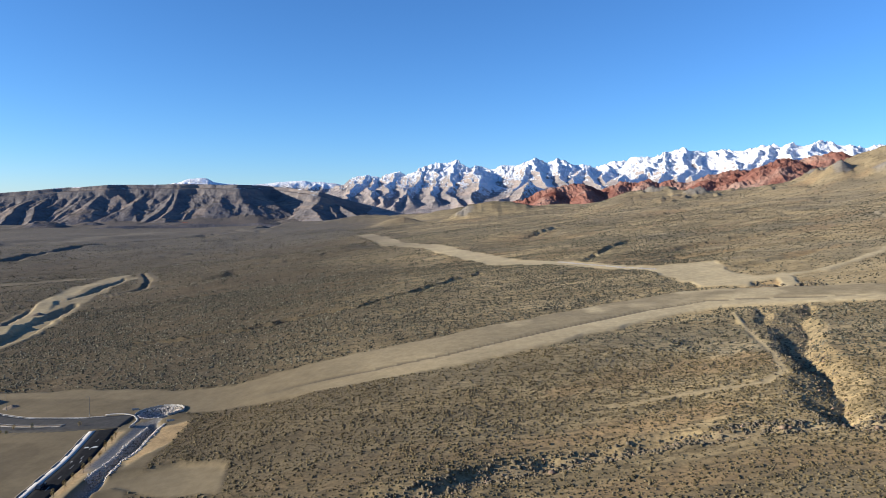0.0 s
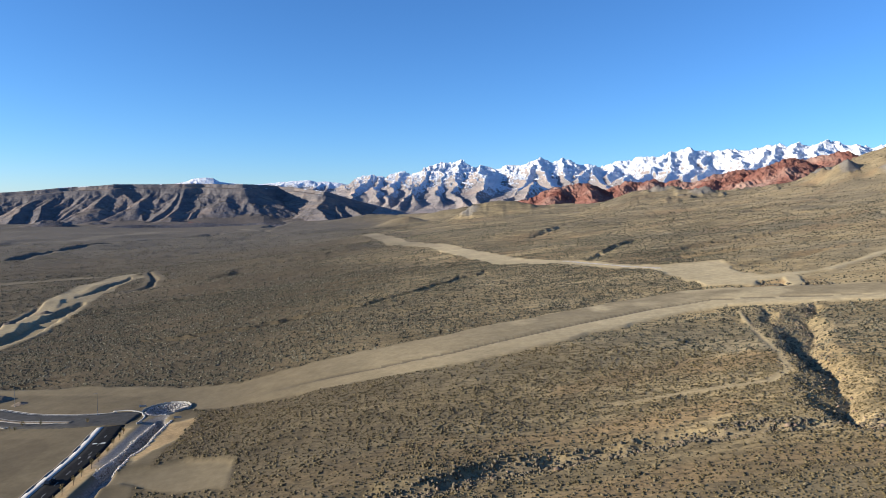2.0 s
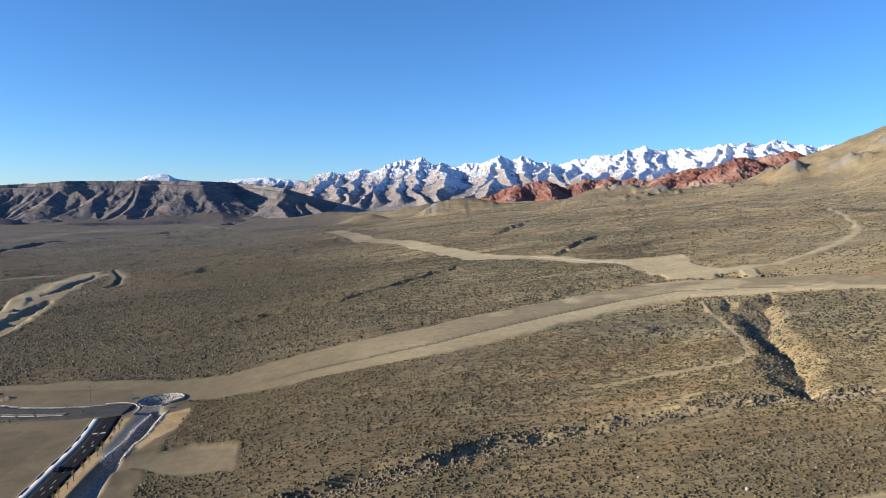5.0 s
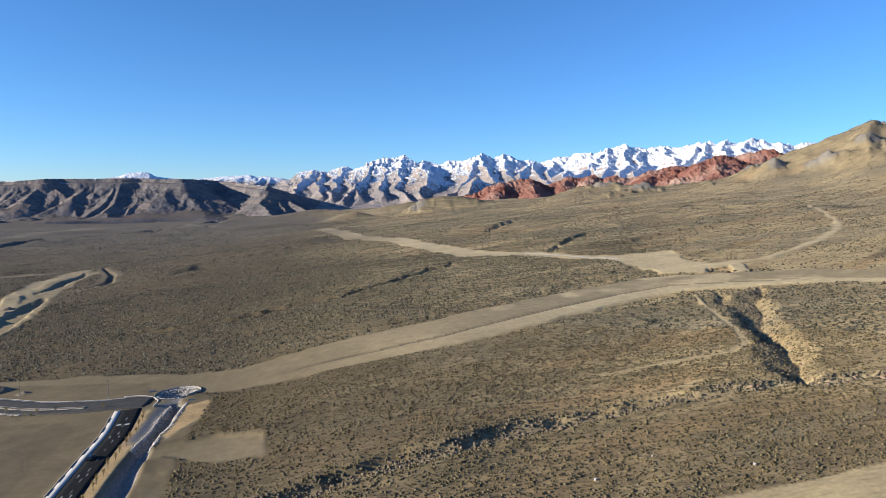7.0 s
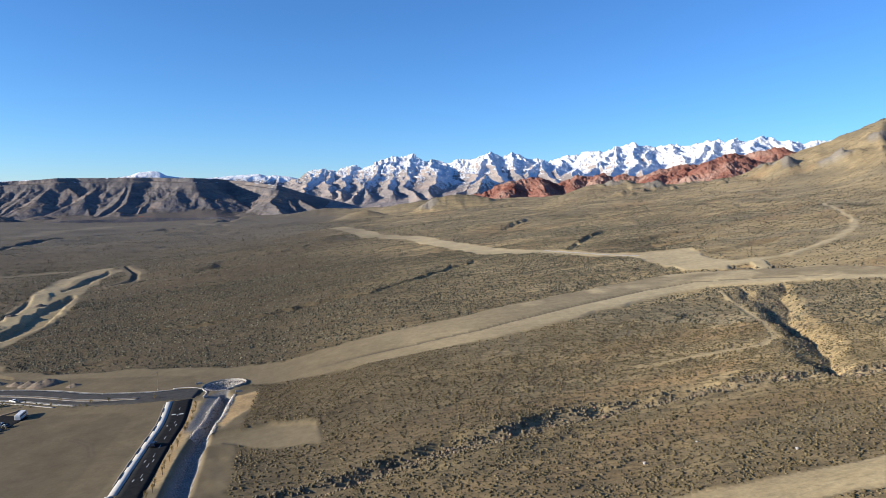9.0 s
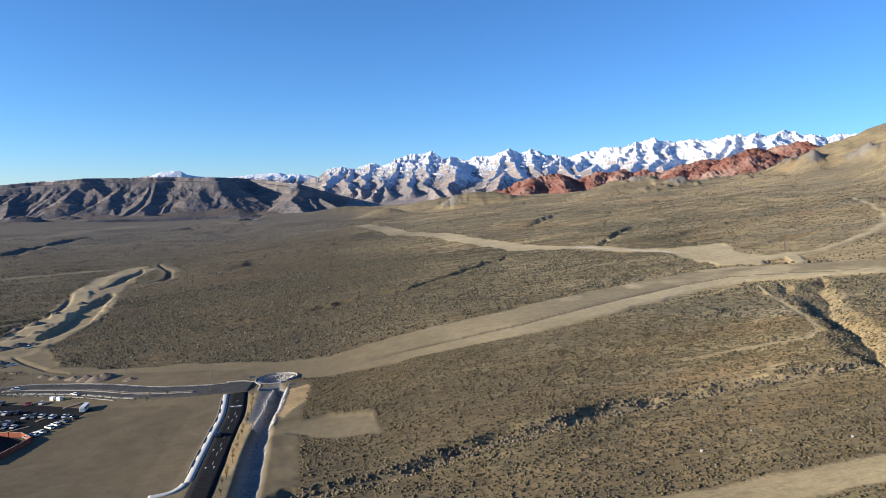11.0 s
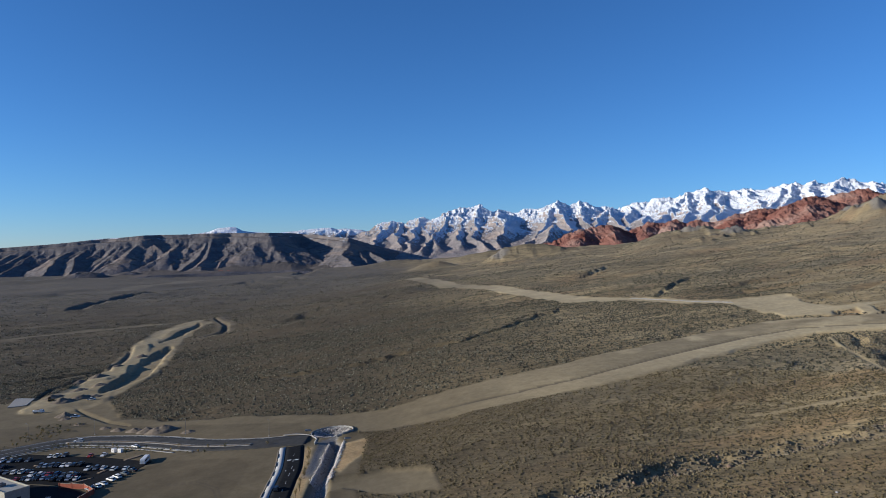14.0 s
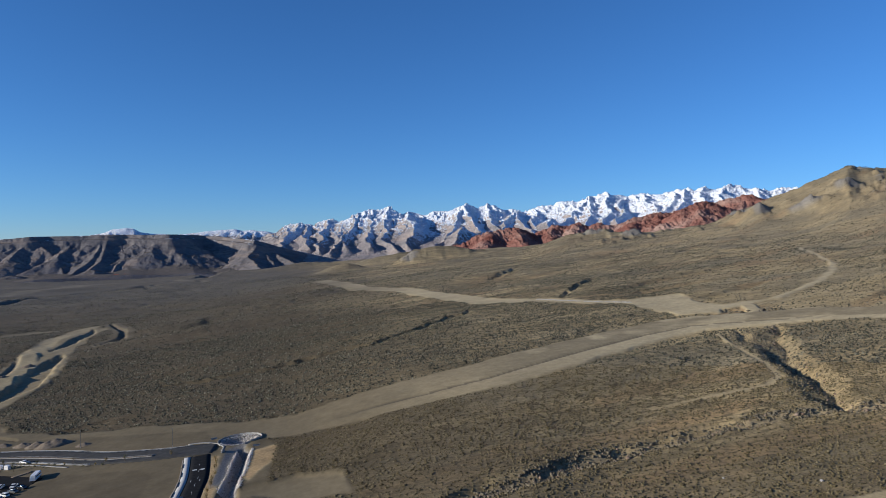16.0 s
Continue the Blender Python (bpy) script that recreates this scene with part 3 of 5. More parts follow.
def polar_net(a0, a1, step, r0, r1, rows):
    """A net of places over a range of bearings and distances: bearing, distance, x, y."""
    A, R = np.meshgrid(np.arange(a0, a1 + step / 2, step), np.linspace(r0, r1, rows))
    return A, R, EX + R * np.sin(np.radians(A)), EY + R * np.cos(np.radians(A))


def plan(line):
    """Points (bearing, distance, height) as (x, y, z)."""
    return [np.array((EX + r * math.sin(radians(a)), EY + r * math.cos(radians(a)), z)) for a, r, z in line]


def multifractal(x, y, octaves, seed, gain=0.55):
    """Eroded mountains: sharp ridges, with finer ones where it is already high."""
    out, amp, tot, w = 0.0, 1.0, 0.0, 1.0
    for k in range(octaves):
        n = 1 - np.abs(2 * vnoise(x * 2.07 ** k + 7.7 * k, y * 2.07 ** k - 4.1 * k, seed + k) - 1)
        n = n * n * w
        out, tot = out + amp * n, tot + amp
        w = np.clip(n * 1.6 + 0.38, 0, 1)
        amp *= gain
    return out / tot


def branches(lines, every, length, fall, pick, spread=(35, 65)):
    """Side spurs that leave each ridge by turns to both sides and run down from it."""
    out = []
    for line in lines:
        side = pick.choice((-1, 1))
        for p, q in zip(line, line[1:]):
            run = math.hypot(q[0] - p[0], q[1] - p[1])
            course = math.atan2(q[1] - p[1], q[0] - p[0]) if q[2] <= p[2] + 1 else math.atan2(p[1] - q[1], p[0] - q[0])
            for k in range(max(int(run / every), 1)):
                t = (k + pick.uniform(0.2, 0.8)) / max(int(run / every), 1)
                o = p + (q - p) * t
                side = -side
                bend = course + side * radians(pick.uniform(*spread))
                ln = length * pick.uniform(0.4, 1.7)
                e = o + np.array((math.cos(bend) * ln, math.sin(bend) * ln, -fall * ln * pick.uniform(0.8, 1.25)))
                out.append([o - np.array((0, 0, 2.0)), e])
    return out


def ridge_field(A, R, X, Y, lines, drop, reach):
    """The highest of all ridges at each place; a ridge falls away on both sides by drop(distance)."""
    out = np.full(X.shape, -400.0)
    a0, step = A[0, 0], A[0, 1] - A[0, 0]
    for line in lines:
        for p, q in zip(line, line[1:]):
            c = [(math.degrees(math.atan2(v[0] - EX, v[1] - EY)) - a0) / step for v in (p, q)]
            wide = math.degrees(reach / R[0, 0]) / step
            i, j = max(int(min(c) - wide), 0), min(int(max(c) + wide) + 1, X.shape[1])
            if j <= i:
                continue
            x, y = X[:, i:j], Y[:, i:j]
            dx, dy = q[0] - p[0], q[1] - p[1]
            t = np.clip(((x - p[0]) * dx + (y - p[1]) * dy) / (dx * dx + dy * dy + 1e-6), 0, 1)
            d = np.hypot(x - p[0] - t * dx, y - p[1] - t * dy)
            np.maximum(out[:, i:j], p[2] + t * (q[2] - p[2]) - drop(d), out=out[:, i:j])
    return out


def beds(z, X, Y, thick, amount, seed):
    """Cliff bands: steeper where hard beds crop out, flatter on the ledges between."""
    w = 2 * math.pi / thick
    return z + amount / w * np.sin(w * (z + 0.8 * thick * fbm(X / 300, Y / 300, 2, seed)))


def relief(name, net, Z, material, label, category):
    me = mesh_np(name, np.stack([net[2], net[3], Z], -1).reshape(-1, 3), grid_faces(*Z.shape)[:, ::-1], material, flat=False)
    return tagged(new(name, me), label, category, kind="structure")


CREST_WEST = [(-9.59, 153), (-8.69, 186), (-7.78, 219), (-6.87, 252), (-6.14, 271), (-5.5, 261), (-4.85, 254), (-4.35, 280), (-3.56, 295), (-2.64, 282), (-1.57, 304), (-1.25, 333),
              (-0.19, 352), (0.74, 364), (1.34, 375), (1.81, 343), (2.37, 319), (3.11, 341), (3.76, 330), (4.59, 320), (5.14, 342), (6.06, 342)]
CREST_MID = [(6.06, 342), (6.88, 364), (7.79, 382), (8.35, 368), (8.8, 361), (9.52, 389), (9.93, 375), (10.62, 344), (11.29, 351), (12.41, 340), (13.07, 333), (13.73, 354),
             (14.6, 371), (15.25, 367), (15.89, 391), (16.53, 398), (17.27, 380), (17.8, 414), (18.09, 431), (18.52, 420), (19.26, 439)]
CREST_EAST = [(19.26, 439), (19.89, 425), (20.71, 418), (21.52, 427), (22.19, 436), (22.91, 428), (23.7, 427), (24.47, 439), (25.42, 453), (26.19, 442), (26.81, 457), (27.31, 433),
              (27.85, 445), (28.56, 465), (29.28, 457), (30, 437), (30.69, 438), (31.39, 424), (32.22, 434), (32.99, 429), (35.92, 406), (40.01, 372)]
CREST_FAR = [(-33.76, 108), (-26.55, 157), (-21.96, 181), (-21.16, 192), (-20.35, 204), (-19.74, 226), (-18.91, 234), (-18.37, 232), (-17.88, 212), (-17.04, 202), (-15.33, 194), (-14.25, 203),
             (-13.16, 215), (-11.84, 224), (-10.95, 229), (-10.28, 219), (-9.6, 224), (-8.47, 214), (-7.34, 194)]
SPURS_WEST = [
    [(-6.14, 4430, 271), (-6.62, 4200, 204), (-7.18, 3900, 133), (-7.69, 3600, 92)],
    [(-5.5, 4430, 261), (-5.46, 4100, 186), (-5.18, 3650, 105)],
    [(-3.56, 4430, 295), (-3.99, 4100, 194), (-4.39, 3600, 97)],
    [(-1.25, 4430, 333), (-1.54, 4150, 231), (-2.43, 3850, 152), (-3.32, 3550, 95)],
    [(-0.19, 4430, 352), (0.09, 4100, 224), (-0.45, 3600, 115)],
    [(1.34, 4430, 375), (1.29, 4100, 251), (1.06, 3800, 154), (1.8, 3500, 99)],
    [(3.11, 4430, 341), (3.24, 4050, 264), (3.14, 3800, 186), (3.05, 3550, 111)],
    [(-2.64, 4430, 282), (-2.78, 4100, 188), (-2.07, 3600, 108)],
]
SPURS_MID = [
    [(7.79, 4430, 382), (7.23, 4200, 306), (6.5, 3900, 206), (5.62, 3650, 140), (4.73, 3480, 112)],
    [(7.79, 4430, 382), (8.15, 4150, 297), (8.7, 3850, 206), (9.02, 3600, 150)],
    [(7.52, 3720, 220), (6.83, 3550, 159), (6.12, 3420, 118)],
    [(9.52, 4430, 389), (9.92, 4200, 300), (10.34, 3850, 198)],
    [(12.41, 4430, 340), (11.9, 4150, 308), (11.04, 3950, 238), (10.19, 3650, 169)],
    [(11.9, 4150, 308), (12.73, 3950, 239), (13.32, 3650, 170)],
    [(13.73, 4430, 354), (13.41, 4200, 291), (13.81, 3850, 208)],
    [(14.8, 3900, 259), (14.45, 3650, 188)],
]
SPURS_EAST = [
    [(18.09, 4430, 431), (17.21, 4150, 333), (16.21, 4000, 275), (15.31, 3700, 201)],
    [(18.09, 4430, 431), (18.07, 4050, 309), (17.73, 3650, 195)],
    [(19.26, 4430, 439), (19.56, 4150, 345), (19.2, 3850, 253), (18.91, 3650, 189)],
    [(20.71, 4430, 418), (20.48, 4100, 319), (20.15, 3650, 203)],
    [(22.19, 4430, 436), (22.81, 4100, 330), (23.42, 3750, 243)],
    [(24.47, 4430, 439), (24.07, 4050, 338), (23.41, 3750, 262)],
    [(25.42, 4430, 453), (24.97, 4150, 374), (24.76, 3800, 283)],
    [(26.81, 4430, 457), (26.56, 4150, 377), (27.02, 3850, 306)],
    [(28.56, 4430, 465), (28.1, 4150, 381), (28.37, 3850, 310)],
    [(30.69, 4430, 438), (30.39, 4100, 362)],
]
RED_RIDGES = [
    [(6.57, 2620, 100), (7.48, 2650, 115), (8.6, 2690, 144), (9.72, 2720, 163), (10.84, 2740, 170), (11.82, 2750, 173), (12.62, 2760, 162), (13.26, 2760, 132)],
    [(9.72, 2720, 163), (9.19, 2520, 109)],
    [(11.82, 2750, 173), (12.43, 2530, 107)],
    [(13.15, 2860, 149), (14.15, 2860, 172), (14.93, 2860, 188), (15.42, 2840, 172), (15.93, 2860, 184), (16.86, 2860, 195), (17.81, 2860, 179), (18.64, 2860, 193), (19.89, 2860, 186), (21.12, 2860, 195)],
    [(14.93, 2860, 188), (14.65, 2620, 120)],
    [(16.86, 2860, 195), (16.59, 2640, 132)],
]
RED_RIDGES_EAST = [
    [(20.41, 2680, 178), (21.33, 2720, 206), (22.32, 2740, 219), (23.11, 2750, 225), (24.09, 2760, 223), (24.87, 2760, 209)],
    [(23.11, 2750, 225), (22.49, 2500, 145)],
    [(21.33, 2720, 206), (20.94, 2540, 157)],
    [(24.09, 2760, 223), (24.05, 2540, 149)],
    [(23.91, 2470, 146), (24.87, 2540, 189), (25.44, 2610, 229), (25.99, 2650, 252), (26.47, 2670, 262), (26.99, 2700, 254), (27.52, 2740, 239)],
    [(26.47, 2670, 262), (26.34, 2440, 179)],
    [(25.44, 2610, 229), (25.33, 2440, 165)],
    [(27.09, 2860, 256), (27.63, 2860, 271), (28.71, 2860, 278), (29.59, 2860, 289), (30.12, 2860, 291), (31, 2860, 274), (34.15, 2860, 264)],
]
MESA_RIM = [(-43.16, 3900, 70), (-37.89, 3820, 89), (-34.3, 3750, 105), (-31.71, 3700, 118), (-30.01, 3640, 129), (-28.26, 3640, 144), (-26.43, 3580, 151), (-25.12, 3545, 160), (-23.99, 3575, 162), (-22.63, 3540, 163), (-20.63, 3490, 167), (-18.8, 3500, 170), (-16.91, 3430, 167), (-15.84, 3400, 168), (-15.14, 3560, 171), 
            (-14.29, 3700, 174), (-13.08, 3720, 167), (-11.96, 3640, 161), (-10.83, 3500, 151), (-9.65, 3380, 142), (-8.75, 3400, 129), (-7.67, 3470, 109), (-6.68, 3540, 93), (-5.4, 3620, 70), (-3.56, 3700, 50)]

CREST_R = 4430
pick = random.Random(12)

# the snowy range: a crest, its buttresses, and side spurs on these
net = polar_net(-12, 40, 0.05, 3300, 4850, 210)
A, R, X, Y = net
wx = X + 80 * (fbm(X / 170, Y / 170, 3, 90) - 0.5) + 14 * (fbm(X / 42, Y / 42, 3, 91) - 0.5)
wy = Y + 60 * (fbm(X / 170, Y / 170, 3, 95) - 0.5) + 14 * (fbm(X / 42, Y / 42, 3, 96) - 0.5)
crests = [plan([(a, CREST_R, z) for a, z in c]) for c in (CREST_WEST, CREST_MID, CREST_EAST)]
spurs = [plan(c) for c in SPURS_WEST + SPURS_MID + SPURS_EAST]
ribs = [[o, e] if e[1] < o[1] else [o, np.array((e[0], 2 * o[1] - e[1], e[2]))] for o, e in branches(crests, 75, 190, 0.5, pick, (50, 100))]
side = branches(spurs, 85, 170, 0.55, pick)
twigs = branches(ribs + side, 70, 80, 0.7, pick)
peak = ridge_field(A, R, wx, wy, crests + spurs + ribs + side + twigs, lambda d: 0.42 * d + 16 * (1 - np.exp(-d / 30)), 520)
low = fan(X, Y) - 14
apron = low + 14 + 0.20 * np.clip(R - 3420, 0, 520) * (1 - smooth(R, 4450, 4700))
back = smooth(R, CREST_R + 20, 4800)
up = smooth(peak - apron, 0, 60)
Z = np.maximum(peak - 27 * (1 - multifractal(wx / 64, wy / 110, 5, 300, 0.66)) * up + 15 * up, apron)
Z = beds(Z, X, Y, 26.0, 0.5 * up, 98) - 300 * back * back
Z = np.where(R < 3340, low, np.maximum(Z, low))
M_SNOW = snowy_rock("snowy_limestone", [(0.21, 0.195, 0.195), (0.31, 0.275, 0.26), (0.41, 0.335, 0.285)], 208, 95, 1.3)
relief("mountain_range", net, Z, M_SNOW, "grey limestone mountain range with snow on the crest", "mountain")

net = polar_net(-36, -5, 0.08, 4250, 4880, 60)
A, R, X, Y = net
line = plan([(a, 4560, z) for a, z in CREST_FAR])
side = [[o, e] if e[1] < o[1] else [o, np.array((e[0], 2 * o[1] - e[1], e[2]))] for o, e in branches([line], 50, 200, 0.3, pick, (60, 110))]
Z = ridge_field(A, R, X + 30 * (fbm(X / 70, Y / 70, 3, 92) - 0.5), Y, [line] + side + branches(side, 60, 70, 0.5, pick), lambda d: 0.5 * d, 350)
M_FARSNOW = snowy_rock("far_snow", [(0.2, 0.19, 0.19), (0.28, 0.25, 0.24), (0.33, 0.27, 0.24)], 195, 40, 0.8)
relief("far_peaks", net, np.maximum(Z, fan(X, Y) - 20), M_FARSNOW, "low snow-covered peaks far behind the mesa", "mountain")

# the mesa: a level top, two cliff bands along the rim, spurs and gullies in the talus under it
net = polar_net(-60, -2.5, 0.056, 2750, 4200, 230)
A, R, X, Y = net
wx = X + 30 * (fbm(X / 120, Y / 120, 3, 141) - 0.5) + 10 * (fbm(X / 26, Y / 26, 3, 142) - 0.5)
wy = Y + 40 * (fbm(X / 120, Y / 120, 3, 143) - 0.5) + 10 * (fbm(X / 26, Y / 26, 3, 144) - 0.5)
rim = plan([(-60, 4000, 40)] + MESA_RIM)
rim_a, rim_r = [-60] + [q[0] for q in MESA_RIM], [4000] + [q[1] for q in MESA_RIM]
d = -ridge_field(A, R, wx, wy, [[np.array((*p[:2], 0)) for p in rim]], lambda d: d, 1400)
top = np.interp(A, rim_a, [40] + [q[2] for q in MESA_RIM])
wa, wr = bearing(wx, wy)
front = wr < np.interp(wa, rim_a, rim_r)
talus = np.interp(d, [0, 6, 14, 34, 46, 60], [0, 3, 15, 19, 29, 34]) + 137 * (1 - np.exp(-np.clip(d - 48, 0, None) / 118))
spurs = []
for p, q in zip(rim, rim[1:]):
    run = math.hypot(q[0] - p[0], q[1] - p[1])
    for k in range(max(int(run / 27), 1)):
        o = p + (q - p) * (k + pick.uniform(0.1, 0.9)) / max(int(run / 27), 1)
        course = math.atan2(-math.cos(math.atan2(q[1] - p[1], q[0] - p[0])), math.sin(math.atan2(q[1] - p[1], q[0] - p[0]))) - radians(pick.uniform(4, 30))
        ln, h = pick.uniform(260, 430), max(o[2] - 27, 12)
        way = np.array((math.cos(course), math.sin(course), 0))
        foot = fan(np.array([o[0]]), np.array([o[1]]))[0]
        bend = way + 0.25 * pick.uniform(-1, 1) * np.array((-way[1], way[0], 0))
        o = o + way * 30
        m1 = o + bend * ln * 0.4
        e = o + way * ln
        o[2], m1[2], e[2] = foot + (h - foot) * pick.uniform(0.92, 1.05), foot + (h - foot) * pick.uniform(0.46, 0.6), foot - 6
        spurs.append([o, m1, e])
side = branches(spurs, 60, 50, 0.6, pick, (20, 45))
spur = ridge_field(A, R, wx, wy, spurs + side, lambda d: 0.48 * d, 260)
Z = np.where(front, np.maximum(top - talus, np.minimum(spur, top - np.minimum(talus, 24 + 0.1 * d))), top + 2)
Z = Z - 7 * (1 - multifractal(wx / 45, wy / 45, 4, 145, 0.6)) * smooth(talus, 12, 45) * (1 - smooth(talus, 120, 165)) * front
for b_, r_, h_, w_ in ((-21.3, 3080, 26, 75), (-29.4, 3020, 24, 85), (-23.2, 3050, 14, 55), (-26.3, 3100, 16, 70), (-17.6, 3060, 12, 60), (-11.5, 3120, 14, 70)):
    Z = np.maximum(Z, fan(X, Y) - 4 + h_ * (1.3 * np.exp(-((A - b_) * 53 / w_) ** 2 - ((R - r_) / 60) ** 2) - 0.1) * (0.7 + 0.5 * ridged(X / 60, Y / 60, 3, 147)))
Z = np.where(R < 2800, fan(X, Y) - 9, np.maximum(Z - 90 * smooth(A, -4.2, -3.0), fan(X, Y) - 9))
# tones cooler and greyer than the rock: distance haze put into the colour
m, n, l, b, rock, place, tilt, pos = rock_material("mesa_rock", [(0.12, 0.112, 0.115), (0.17, 0.155, 0.152), (0.25, 0.20, 0.165)], 4.0)
soft = grey(n, l, calc(n, l, "ADD", tilt.outputs[2], calc(n, l, "MULTIPLY", calc(n, l, "SUBTRACT", noise_tex(n, l, 0.03, 5, 0.7, pos), 0.5), 0.12)), 0.88, 0.97)
col = mix(n, l, soft, rock, (0.13, 0.112, 0.096))
dust = grey(n, l, noise_tex(n, l, 0.012, 5, 0.7, world_pos(n, (1, 1, 0.2))), 0.56, 0.66)
ledge = calc(n, l, "MULTIPLY", grey(n, l, tilt.outputs[2], 0.80, 0.93), calc(n, l, "MULTIPLY", grey(n, l, place.outputs[2], 118, 132), dust))
l.new(mix(n, l, ledge, col, (0.7, 0.72, 0.76)), b.inputs["Base Color"])
relief("mesa", net, Z, m, "long dark brown mesa with a cliff cap and gullied talus", "mesa")

# red sandstone hills
net = polar_net(5.5, 35, 0.05, 2380, 3150, 130)
A, R, X, Y = net
wx, wy = X + 34 * (fbm(X / 70, Y / 70, 3, 401) - 0.5), Y + 34 * (fbm(X / 70, Y / 70, 3, 402) - 0.5)
red = [plan(c) for c in RED_RIDGES + RED_RIDGES_EAST]
side = branches(red, 70, 95, 0.42, pick, (45, 90))
Z = ridge_field(A, R, wx, wy, red + side, lambda d: 0.66 * np.sqrt(d * d + 300) - 11, 300)
k = smooth(Z - fan(X, Y), -5, 25)
Z = Z + k * (11 * (multifractal(wx / 55, wy / 55, 3, 400, 0.6) - 0.5) + 12 * (ridged(X / 16, Y / 16, 2, 405) - 0.55))
Z = np.where((R < 2400) | (R > 3120), fan(X, Y) - 14, np.maximum(Z, fan(X, Y) - 14))
M_RED = rock_material("red_sandstone", [(0.18, 0.07, 0.05), (0.27, 0.135, 0.10), (0.36, 0.24, 0.185)], 6.0, 0.12, 0.75)[0]
relief("red_hills", net, Z, M_RED, "red sandstone hills in front of the snowy range", "hill")


# ---- desert scrub ----
rng = np.random.default_rng(7)


def scatter(n, r0, r1, a0, a1):
    """Random places between two distances and bearings, spread evenly over the ground."""
    r = np.sqrt(rng.uniform(r0 * r0, r1 * r1, n))
    a = np.radians(rng.uniform(a0, a1, n))
    return EX + r * np.sin(a), EY + r * np.cos(a)


def bush_clump(x, y, z, size, tall, sides):
    """Rounded, uneven bushes: a foot ring, a wide belly ring and a crown."""
    n = len(x)
    t = np.arange(sides) / sides * 2 * math.pi + rng.uniform(0, 6, (n, 1))
    jit = rng.uniform(0.45, 1.5, (2, n, sides))
    foot = np.stack([x[:, None] + np.cos(t) * size[:, None] * 0.6 * jit[0], y[:, None] + np.sin(t) * size[:, None] * 0.6 * jit[0], np.broadcast_to((z - 0.25)[:, None], t.shape)], -1)
    belly = np.stack([x[:, None] + np.cos(t + 0.4) * size[:, None] * jit[1], y[:, None] + np.sin(t + 0.4) * size[:, None] * jit[1], z[:, None] + tall[:, None] * rng.uniform(0.15, 0.95, t.shape)], -1)
    top = np.stack([x + rng.normal(0, 0.15, n) * size, y + rng.normal(0, 0.15, n) * size, z + tall], -1)[:, None]
    v = np.concatenate([foot, belly, top], 1)
    k = 2 * sides + 1
    i = np.arange(sides)
    j = (i + 1) % sides
    f = np.concatenate([np.stack([i, j, sides + i], -1), np.stack([j, sides + j, sides + i], -1), np.stack([sides + i, sides + j, np.full(sides, 2 * sides)], -1)])
    return v.reshape(-1, 3), (f[None] + np.arange(n)[:, None, None] * k).reshape(-1, 3)


def bush_tuft(x, y, z, size, tall, sides):
    """Small bushes: an uneven skirt drawn up to a point."""
    n = len(x)
    t = np.arange(sides) / sides * 2 * math.pi + rng.uniform(0, 6, (n, 1))
    j = rng.uniform(0.6, 1.3, (n, sides))
    skirt = np.stack([x[:, None] + np.cos(t) * size[:, None] * j, y[:, None] + np.sin(t) * size[:, None] * j, np.broadcast_to((z - 0.12)[:, None], t.shape)], -1)
    top = np.stack([x + rng.normal(0, 0.25, n) * size, y + rng.normal(0, 0.25, n) * size, z + tall], -1)[:, None]
    i = np.arange(sides)
    f = np.stack([i, (i + 1) % sides, np.full(sides, sides)], -1)
    return np.concatenate([skirt, top], 1).reshape(-1, 3), (f[None] + np.arange(n)[:, None, None] * (sides + 1)).reshape(-1, 3)


def scrub_field(name, n, r0, r1, size, sides, label, material, shape="clump"):
    x, y = scatter(n, r0, r1, -40, 46)
    u, w = x * math.cos(-FAN_TURN) + y * math.sin(-FAN_TURN), -x * math.sin(-FAN_TURN) + y * math.cos(-FAN_TURN)
    thick = 0.4 + 1.1 * smooth(0.5 * fbm(u / 70, w / 11, 3, 200) + 0.5 * fbm(x / 40, y / 40, 2, 205), 0.3, 0.72)
    chance = rng.uniform(0, 1, n) / thick
    keep = chance < 1
    x, y, chance = x[keep], y[keep], chance[keep]
    z, gr, og, gv, sc = land(x, y)[:5]
    keep = (chance < np.where(r0 > 700, np.minimum(1, 1.6 * sc), sc) ** 3) & (gr < 0.15)
    x, y, z = x[keep], y[keep], z[keep]
    s = size * np.exp(rng.normal(0, 0.42, len(x))) * np.where(rng.uniform(0, 1, len(x)) < 0.03, 1.6, 1.0)
    s = np.minimum(s, 2.1 * size)
    v, f = (bush_clump if shape == "clump" else bush_tuft)(x, y, z, s * 0.6, s * rng.uniform(0.4, 0.8, len(x)) * (0.95 if shape == "clump" else 0.85), sides)
    return tagged(new(name, mesh_np(name, v, f, material)), label, "scrub", kind="stuff")


def scrub_material(name, tones):
    m, n, l, b = mat(name, 0.9, 0.1)
    g = n.new("ShaderNodeNewGeometry")
    col = ramp(n, l, g.outputs["Random Per Island"], list(zip((0.0, 0.4, 0.8, 1.0), tones)))
    col = mix(n, l, 1.0, col, ramp(n, l, noise_tex(n, l, 3.5, 3, 0.7, world_pos(n)), [(0.3, (0.6, 0.6, 0.6)), (0.7, (1.25, 1.25, 1.2))]), "MULTIPLY")
    l.new(col, b.inputs["Base Color"])
    return m


M_SCRUB = scrub_material("scrub_leaves", ((0.07, 0.055, 0.028), (0.105, 0.083, 0.042), (0.145, 0.116, 0.06), (0.20, 0.163, 0.095)))
